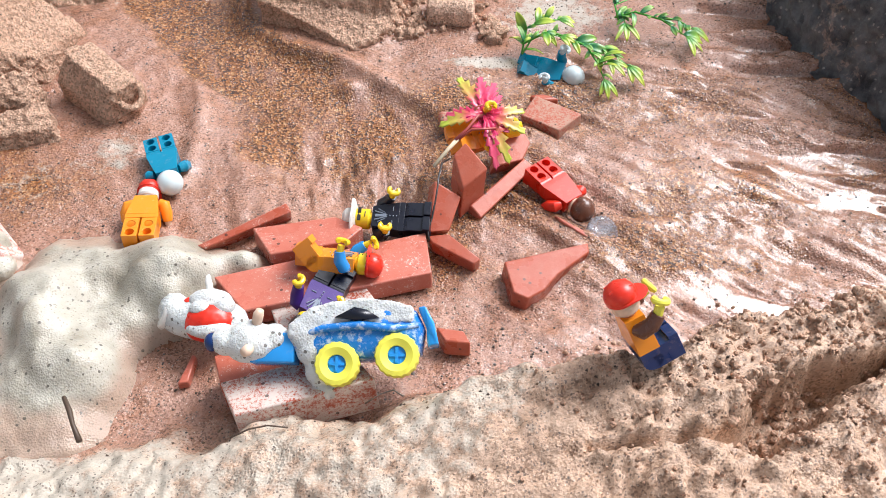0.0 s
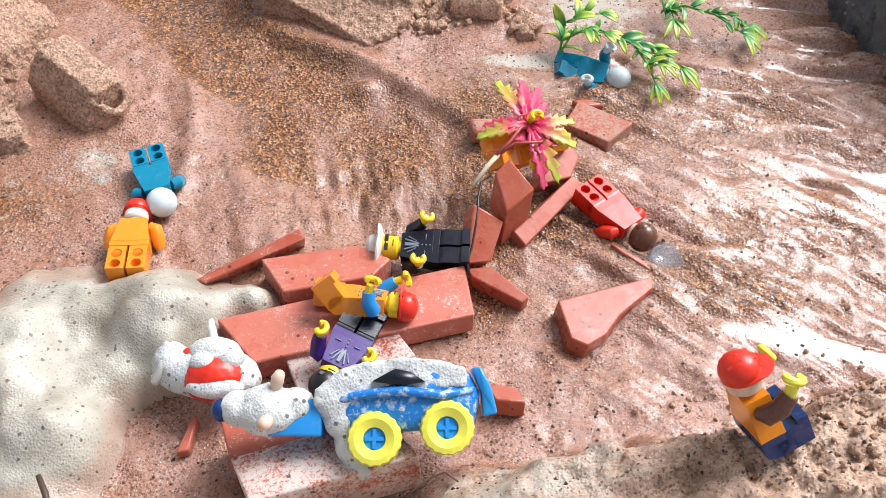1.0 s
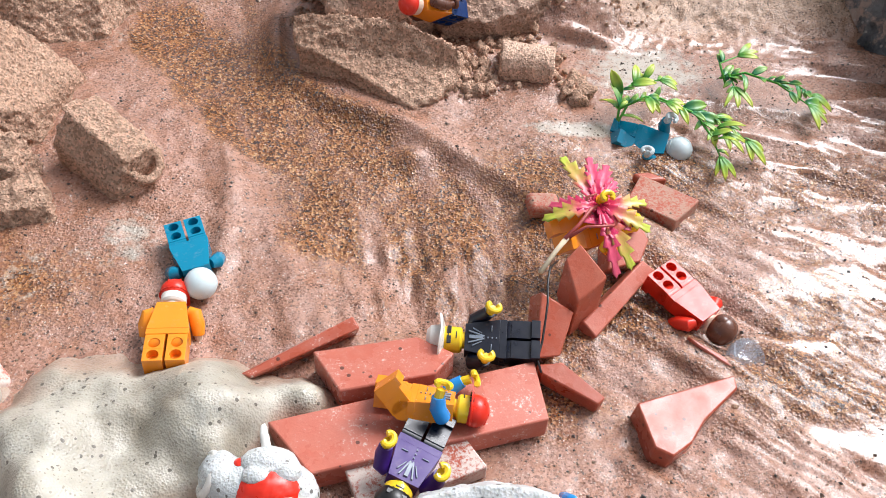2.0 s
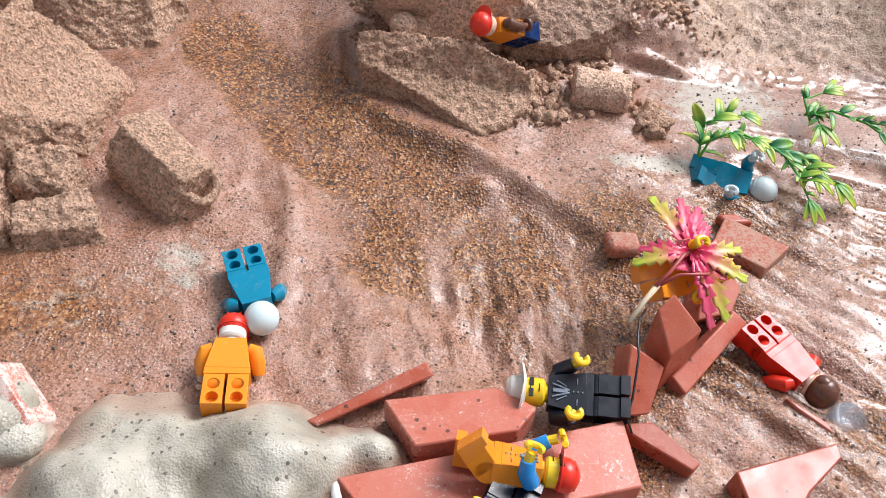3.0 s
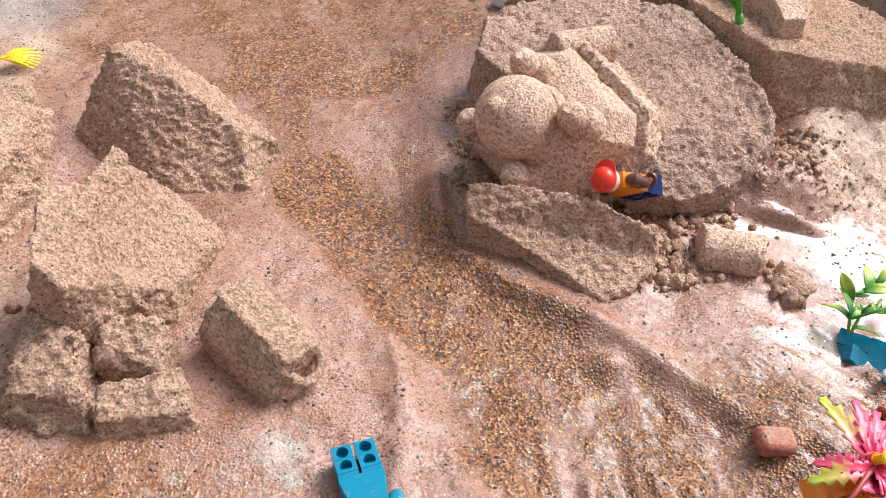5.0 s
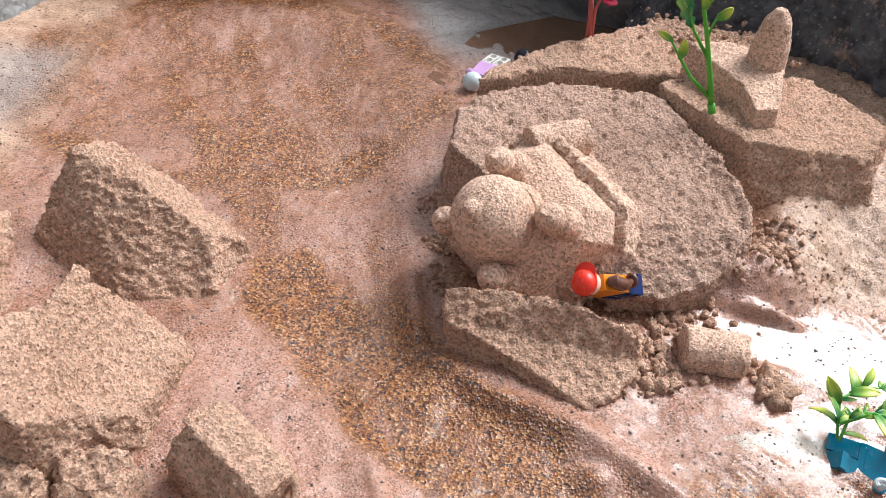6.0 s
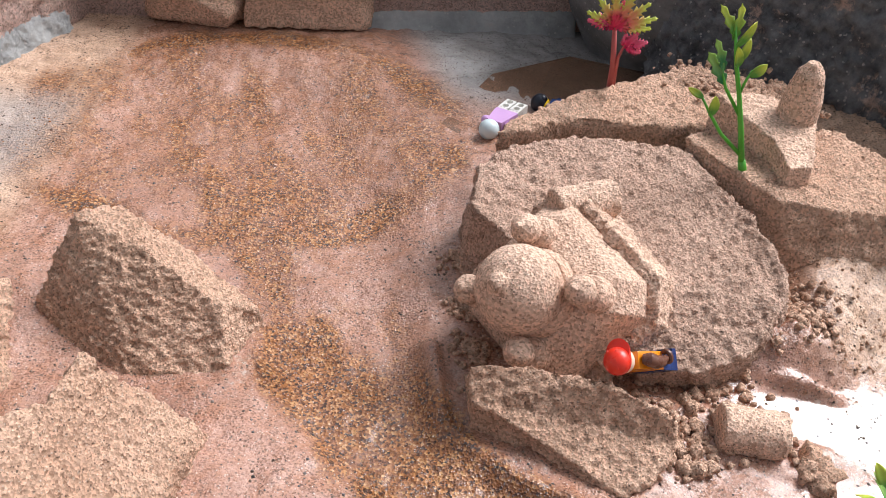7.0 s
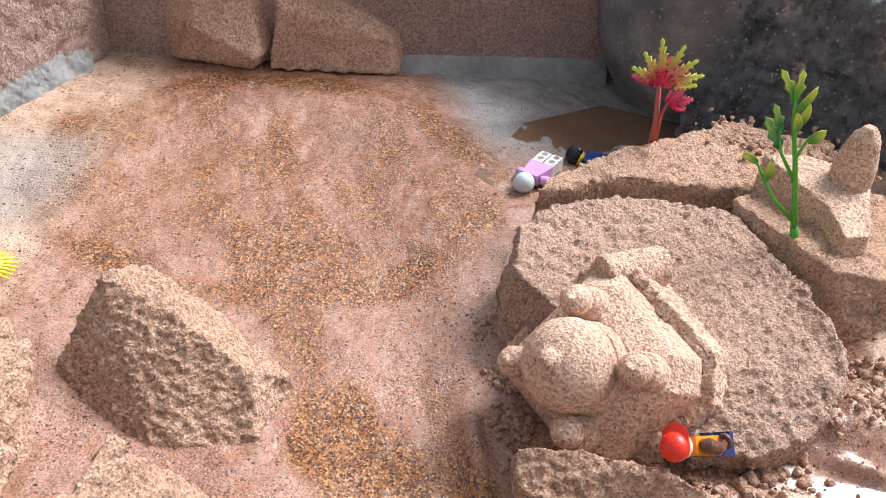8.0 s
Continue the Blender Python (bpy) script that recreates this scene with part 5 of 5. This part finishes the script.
# ---- white toy animal with red saddle, half drowned in foam ----
def toy_animal():
    root = empty("toy_animal", (-9.6, 23.4, 0.6))
    tagged(root, "white toy animal with a red saddle lying in foam", "toy animal")

    def part(name, fn, material, label="", rough=True):
        bm = bmesh.new()
        fn(bm)
        ob = finish(name, bm, material, root.location / CM)
        ob.parent, ob.location = root, (0, 0, 0)
        if rough:
            roughen(ob, 0.1, 0.08, 0.05)
        return tagged(ob, label) if label else ob

    part("body", lambda bm: (ball(bm, (-9.5, 23.3, 1.3), 1.0, squash=(1.9, 0.95, 0.9), seg=22, rings=14), ball(bm, (-10.8, 23.6, 1.45), 1.0, squash=(0.75, 0.8, 0.8)), ball(bm, (-8.3, 23.1, 1.2), 1.0, squash=(0.8, 0.7, 0.7))), FOAM_WHITE, "white foam-covered body")
    part("saddle", lambda bm: (ball(bm, (-9.2, 23.1, 1.42), 1.0, squash=(1.25, 0.98, 0.9), seg=22, rings=14), ball(bm, (-10.1, 23.7, 1.85), 0.3), ball(bm, (-8.2, 23.05, 1.4), 1.0, squash=(0.5, 0.5, 0.45))), RED, "scalloped bright red saddle")
    part("foam_cap", lambda bm: (ball(bm, (-9.2, 23.75, 1.9), 1.0, squash=(1.0, 0.62, 0.55)), ball(bm, (-8.6, 23.5, 1.85), 0.55), ball(bm, (-9.5, 23.2, 2.15), 1.0, squash=(0.5, 0.35, 0.3)), ball(bm, (-9.0, 22.4, 1.7), 1.0, squash=(1.1, 0.4, 0.35))), FOAM_WHITE, "foam lying over the saddle")
    part("collar", lambda bm: tube(bm, [(-11.2 + 0.3 * math.sin(a), 23.6 + 0.66 * math.cos(a), 1.45 + 0.62 * math.sin(a)) for a in (2 * math.pi * k / 20 for k in range(21))], 0.17, 8), WHITE, "pale ring at its rump")
    part("leg", lambda bm: tube(bm, [(-9.3, 24.2, 1.6), (-9.5, 24.9, 1.9), (-9.55, 25.2, 2.0)], [0.22, 0.17, 0.13], 8), WHITE)


toy_animal()


# ---- plants of plastic ----
def blade(base, way, normal, length, width, teeth=0, droop=0.0, curl=0.25, segs=8):
    """One leaf as a bmesh with its own length stored in a layer."""
    bm = bmesh.new()
    layer = bm.verts.layers.float.new("along")
    way, normal = Vector(way).normalized(), Vector(normal)
    normal = (normal - way * normal.dot(way)).normalized()
    side = way.cross(normal)
    rows = []
    n = segs * (2 if teeth else 1)
    for k in range(n + 1):
        t = k / n
        w = width * (math.sin(math.pi * min(t * 0.86 + 0.10, 1)) ** 0.8) * (1 if k < n else 0.05)
        if teeth:
            w *= 1.15 if k % 2 else 0.55
        p = Vector(base) + way * length * t + normal * (curl * length * (t - t * t) - droop * length * t * t)
        back = way * (-0.06 * length if teeth and k % 2 == 0 else 0.02 * length)
        row = []
        for s in (-1, -0.5, 0, 0.5, 1):
            v = bm.verts.new(p + side * w * s + normal * (abs(s) * w * 0.3) + back * abs(s))
            v[layer] = t
            row.append(v)
        rows.append(row)
    for a, b in zip(rows, rows[1:]):
        for k in range(4):
            bm.faces.new((a[k], a[k + 1], b[k + 1], b[k]))
    return bm


def leaf_part(root, bm, material, label=""):
    ob = finish("leaf", bm, material, root.location / CM)
    ob.parent, ob.location = root, (0, 0, 0)
    th = ob.modifiers.new("thickness", "SOLIDIFY")
    th.thickness = 0.03 * CM
    return tagged(ob, label) if label else ob


def stem_part(root, points, radii, material, name="stem"):
    bm = bmesh.new()
    tube(bm, points, radii, 8)
    ob = finish(name, bm, material, root.location / CM)
    ob.parent, ob.location = root, (0, 0, 0)
    return ob


def pink_plant():
    root = empty("pink_plant", (2.8, 34.8, 1.8))
    tagged(root, "pink and lime plastic plant lying over a trapped figure", "plastic plant")
    c = Vector((2.9, 35.0, 3.1))
    spec = [(122, 2.7, 0.42, 0.3, 1), (97, 2.3, 0.36, 0.4, 0), (76, 2.1, 0.36, 0.3, 0), (182, 1.9, 0.36, 0.05, 0), (198, 2.3, 0.42, 0.0, 1), (4, 1.9, 0.36, 0.1, 1), (-32, 2.2, 0.42, 0.0, 1), (-66, 2.9, 0.42, -0.25, 1), (-80, 3.1, 0.36, -0.25, 0), (55, 1.4, 0.3, 0.3, 0)]
    for deg, ln, wd, rise, mixed in spec:
        a = radians(deg)
        leaf_part(root, blade(c + Vector((math.cos(a), math.sin(a), 0)) * 0.15, (math.cos(a), math.sin(a), rise), (0, -0.3, 1), ln, wd * 0.95, 1, 0.12, 0.25, 6), PINK_LEAF if mixed else PINK_ONLY)
    for k in range(7):
        a = 2.4 * k
        leaf_part(root, blade(Vector((3.2, 34.4, 2.7)) + Vector((math.cos(a), math.sin(a), 0)) * 0.2, (math.cos(a), math.sin(a), 0.5), (0, 0, 1), 0.9, 0.3, 1, 0.2), PINK_ONLY)
    stem_part(root, [(0.35, 32.0, 2.3), (1.0, 32.9, 2.55), (1.5, 33.5, 2.75)], [0.1, 0.1, 0.12], STRAW, "stalk")
    stem_part(root, [(1.4, 33.4, 2.75), (2.0, 34.0, 3.0), (2.5, 34.6, 3.3), (2.9, 35.0, 3.1)], [0.11, 0.08, 0.08, 0.06], STEM_RED)
    stem_part(root, [(1.5, 33.5, 2.7), (2.2, 33.6, 3.3), (3.3, 33.8, 3.2), (3.6, 34.3, 2.8)], [0.09, 0.06, 0.06, 0.05], STEM_RED)
    stem_part(root, [(2.3, 34.6, 2.8), (2.4, 35.2, 3.4), (2.8, 35.3, 3.5)], [0.05, 0.06, 0.04], STEM_RED)


pink_plant()


def sprig(label, root_at, stems, material, seed):
    """Fallen plastic sprig: thin wandering stems with leaves in loose whorls, small and large, upright and drooping."""
    r_ = random.Random(seed)
    root = empty("green_sprig", root_at)
    tagged(root, label, "plastic plant", "fallen green sprigs")
    for pts_ in stems:
        p = [Vector(q) for q in pts_]
        stem_part(root, p, [0.065] * (len(p) - 1) + [0.03], STEM_GREEN)
        for a, b in zip(p, p[1:]):
            d = (b - a).normalized()
            side = d.cross(Vector((0, 0, 1))).normalized()
            for k in range(max(2, int((b - a).length * 3.2))):
                t = r_.random()
                way = d * r_.uniform(0.3, 1.2) + side * r_.choice((-1, 1)) * r_.uniform(0.3, 1.1) + Vector((0, 0, r_.uniform(-0.25, 0.6)))
                big = r_.random() < 0.3
                ln = r_.uniform(0.9, 1.3) if big else r_.uniform(0.4, 0.8)
                normal = (r_.uniform(-0.5, 0.5), r_.uniform(-0.7, 0.2), 1)
                leaf_part(root, blade(a.lerp(b, t), way, normal, ln, ln * r_.uniform(0.14, 0.24), 0, r_.uniform(0, 0.35), 0.2, 6), material if r_.random() < 0.6 else DEEP_LEAF)
        d = (p[-1] - p[-2]).normalized()
        for turn in (-0.6, -0.1, 0.45):
            way = Matrix.Rotation(turn, 3, "Z") @ d
            leaf_part(root, blade(p[-1], way, (0.1, -0.3, 1), r_.uniform(0.9, 1.5), r_.uniform(0.13, 0.22), 0, 0.15, 0.2, 6), GREEN_LEAF)


sprig("glossy green plastic sprig with yellow tips lying on sand", (7.5, 43.5, 0.5),
      [[(5.3, 43.2, 0.9), (6.0, 44.3, 1.4), (7.4, 44.2, 1.6), (9.0, 43.2, 1.5), (10.2, 42.2, 1.2)], [(5.3, 43.4, 0.8), (5.6, 44.8, 1.6), (6.7, 45.4, 1.8), (7.6, 45.5, 1.7)], [(5.4, 43.8, 1.2), (6.6, 43.9, 1.9), (7.5, 43.5, 1.9)], [(9.0, 43.2, 1.5), (9.6, 41.9, 1.2), (9.9, 40.9, 0.8)], [(8.6, 43.4, 1.5), (10.4, 43.0, 1.3), (11.4, 42.0, 0.9)]], GREEN_LEAF, 4)
sprig("dark green plastic sprig lying at the sand's edge", (13.0, 45.8, 0.6),
      [[(11.2, 47.0, 0.9), (12.3, 46.7, 1.5), (13.8, 45.9, 1.5), (15.2, 44.7, 1.1)], [(11.4, 46.5, 0.9), (11.2, 47.6, 1.4), (12.2, 48.0, 1.6)], [(13.6, 46.0, 1.5), (14.8, 46.2, 1.3), (15.7, 45.7, 1.0)], [(11.6, 47.0, 1.2), (11.7, 46.0, 1.1)]], DEEP_LEAF, 9)


def upright_green():
    root = empty("green_plant", (3.1, 61.7, 4.6))
    tagged(root, "upright green plastic plant with yellow leaf tips in sand", "plastic plant")
    stem_part(root, [(3.1, 61.7, 3.8), (3.12, 61.7, 4.9)], [0.1, 0.12], STRAW, "peg")
    stem_part(root, [(3.1, 61.7, 4.8), (2.75, 61.7, 5.7)], [0.24, 0.2], STEM_GREEN, "collar")
    stem_part(root, [(2.9, 61.7, 5.2), (2.2, 61.7, 7.4), (1.5, 61.7, 9.4), (0.8, 61.7, 11.2), (0.3, 61.7, 12.8)], [0.17, 0.15, 0.12, 0.1, 0.06], STEM_GREEN)
    stem_part(root, [(2.6, 61.7, 6.0), (1.2, 61.6, 7.2), (0.4, 61.5, 8.2), (-0.4, 61.4, 9.3)], [0.11, 0.09, 0.08, 0.05], STEM_GREEN)
    stem_part(root, [(1.9, 61.7, 8.2), (0.8, 61.8, 9.6), (0.2, 61.8, 10.8)], [0.1, 0.08, 0.06], STEM_GREEN)
    stem_part(root, [(1.5, 61.7, 9.3), (1.6, 61.7, 10.1), (1.75, 61.7, 10.7)], [0.08, 0.07, 0.05], STEM_GREEN)
    for base, way, ln, wd, m_ in (((-0.3, 61.4, 9.2), (-1, 0, 0.55), 1.3, 0.3, GREEN_LEAF), ((0.35, 61.5, 8.2), (0.0, 0, 1), 1.5, 0.45, GREEN_LEAF), ((0.6, 61.8, 9.9), (-0.75, 0, 1), 2.6, 0.55, DEEP_LEAF), ((0.4, 61.8, 10.6), (-0.5, 0, 1), 2.3, 0.4, DEEP_LEAF), ((1.7, 61.7, 10.4), (0.7, 0, 0.7), 1.3, 0.45, GREEN_LEAF), ((0.9, 61.7, 11.0), (0.25, 0, 1), 1.8, 0.4, GREEN_LEAF), ((0.4, 61.7, 12.4), (-0.75, 0, 1), 2.4, 0.38, GREEN_LEAF), ((0.4, 61.7, 12.2), (0.0, 0.1, 1), 2.3, 0.42, GREEN_LEAF), ((0.6, 61.7, 11.8), (0.5, 0, 1), 2.0, 0.36, GREEN_LEAF), ((1.0, 61.7, 10.8), (-0.3, -0.2, 1), 1.6, 0.4, GREEN_LEAF)):
        leaf_part(root, blade(base, way, (0.2, -1, 0.3), ln * 0.72, wd * 0.62, 1 if ln > 2.2 else 0, 0.05, 0.2, 3 if ln > 2.2 else 8), m_)


upright_green()


def upright_red():
    root = empty("red_plant", (-2.8, 70.2, 4.8))
    tagged(root, "upright red and lime plastic plant rooted in sand", "plastic plant")
    stem_part(root, [(-2.75, 70.2, 4.4), (-2.9, 70.2, 6.2), (-3.3, 70.2, 8.6)], [0.24, 0.18, 0.13], STEM_RED)
    stem_part(root, [(-2.6, 70.2, 4.6), (-2.75, 70.1, 6.8), (-2.5, 70.1, 7.8)], [0.12, 0.1, 0.06], STEM_RED)
    for deg, ln, m_ in ((100, 3.2, PINK_LEAF), (75, 3.0, PINK_LEAF), (122, 2.6, PINK_LEAF), (50, 2.8, PINK_LEAF), (25, 2.8, PINK_LEAF), (150, 2.3, PINK_LEAF), (165, 2.0, PINK_ONLY), (8, 2.4, PINK_LEAF), (85, 2.0, PINK_ONLY), (140, 1.6, PINK_ONLY)):
        a = radians(deg)
        leaf_part(root, blade((-3.3, 70.2, 8.6), (math.cos(a), -0.15, math.sin(a) * 0.9), (0, -1, 0.5), ln * 0.86, 0.32, 1, 0.12), m_)
    for deg, ln in ((60, 1.1), (20, 1.3), (-15, 1.0), (100, 0.8)):
        a = radians(deg)
        leaf_part(root, blade((-2.5, 70.1, 7.6), (math.cos(a), -0.2, math.sin(a)), (0, -1, 0.5), ln, 0.32, 1, 0.1), PINK_ONLY)


upright_red()


def yellow_tuft():
    root = empty("yellow_flower", (-36.0, 58.6, 1.4))
    tagged(root, "bright yellow feathery plastic flower at the pool's side", "plastic plant")
    for k in range(22):
        a = radians(-35 + 100 * k / 21)
        leaf_part(root, blade((-36.7, 58.0, 0.9), (math.cos(a), math.sin(a) * 0.6, 0.2), (0, -0.4, 1), 1.6 + 0.5 * math.sin(k * 2.1), 0.1, 1, 0.3), YELLOW_LEAF)


YELLOW_LEAF = leaf_material("yellow_leaf", (0.80, 0.48, 0.01), (0.90, 0.72, 0.02))
yellow_tuft()


# ---- twigs, wire and a wet glass disc ----
def twig(name, label, points, radii, material, category):
    bm = bmesh.new()
    tube(bm, points, radii, 8)
    return tagged(finish(name, bm, material, points[0]), label, category)


twig("wire", "thin black wire lying across the bricks", [(1.15, 32.9, 2.0), (0.75, 32.2, 2.35), (0.6, 31.4, 2.25), (0.55, 30.6, 2.2), (0.45, 30.0, 1.9), (0.3, 29.2, 1.55), (0.1, 28.6, 1.3), (0.2, 28.0, 1.3)], [0.045] * 8, INK, "wire")
twig("twig", "short dark wet twig floating on foam", [(-14.2, 19.0, 1.75), (-13.8, 18.4, 1.75), (-13.5, 17.8, 1.7), (-13.05, 17.1, 1.65)], [0.09, 0.11, 0.09, 0.12], FLECKS, "twig")
twig("twig", "thin dark thread lying on the foamy bank", [(-1.9, 17.6, 3.75), (-1.4, 18.1, 3.6), (-0.9, 18.3, 3.6), (-0.5, 17.9, 3.8)], [0.03] * 4, FLECKS, "thread")
twig("twig", "thin dark thread at the foot of the bank", [(-6.9, 16.6, 2.9), (-6.3, 17.1, 2.7), (-5.6, 17.2, 2.8), (-4.8, 17.0, 3.0)], [0.035] * 4, FLECKS, "thread")


def clear_disc():
    m, nt, b = mat("clear_plastic")
    b.inputs["Transmission Weight"].default_value = 0.85
    b.inputs["Roughness"].default_value = 0.08
    b.inputs["Base Color"].default_value = (0.85, 0.88, 0.95, 1)
    bm = bmesh.new()
    tube(bm, [(8.6, 29.7, 0.0), (8.65, 29.6, 0.28), (8.68, 29.55, 0.32)], [0.8, 0.8, 0.66], 28)
    return tagged(finish("clear_disc", bm, m, (8.45, 29.75, 0.1), bevel=0.04), "clear plastic disc lying in wet silt", "plastic disc")


clear_disc()


# ---- turbid water left in the hollow behind the terrace ----
def puddle(name, label, ring, z, colour):
    m, nt, b = mat("turbid_water")
    b.inputs["Base Color"].default_value = (*colour, 1)
    b.inputs["Roughness"].default_value = 0.04
    b.inputs["IOR"].default_value = 1.33
    b.inputs["Transmission Weight"].default_value = 0.55
    vec = coords(nt)
    nt.links.new(bump(nt, noise_tex(nt, vec, 60, 3), 0.08, 0.002), b.inputs["Normal"])
    bm = bmesh.new()
    loft(bm, [[(x, y, z - 1.2) for x, y in ring], [(x, y, z) for x, y in ring]])
    return tagged(finish(name, bm, m, smooth=False), label, "water", kind="structure")


puddle("water", "shallow brown water standing behind the sand terrace", [(-12.5, 72.5), (-9, 69), (-4, 71), (3, 74), (4, 82), (-3, 84), (-9, 80)], 0.12, (0.34, 0.2, 0.13))
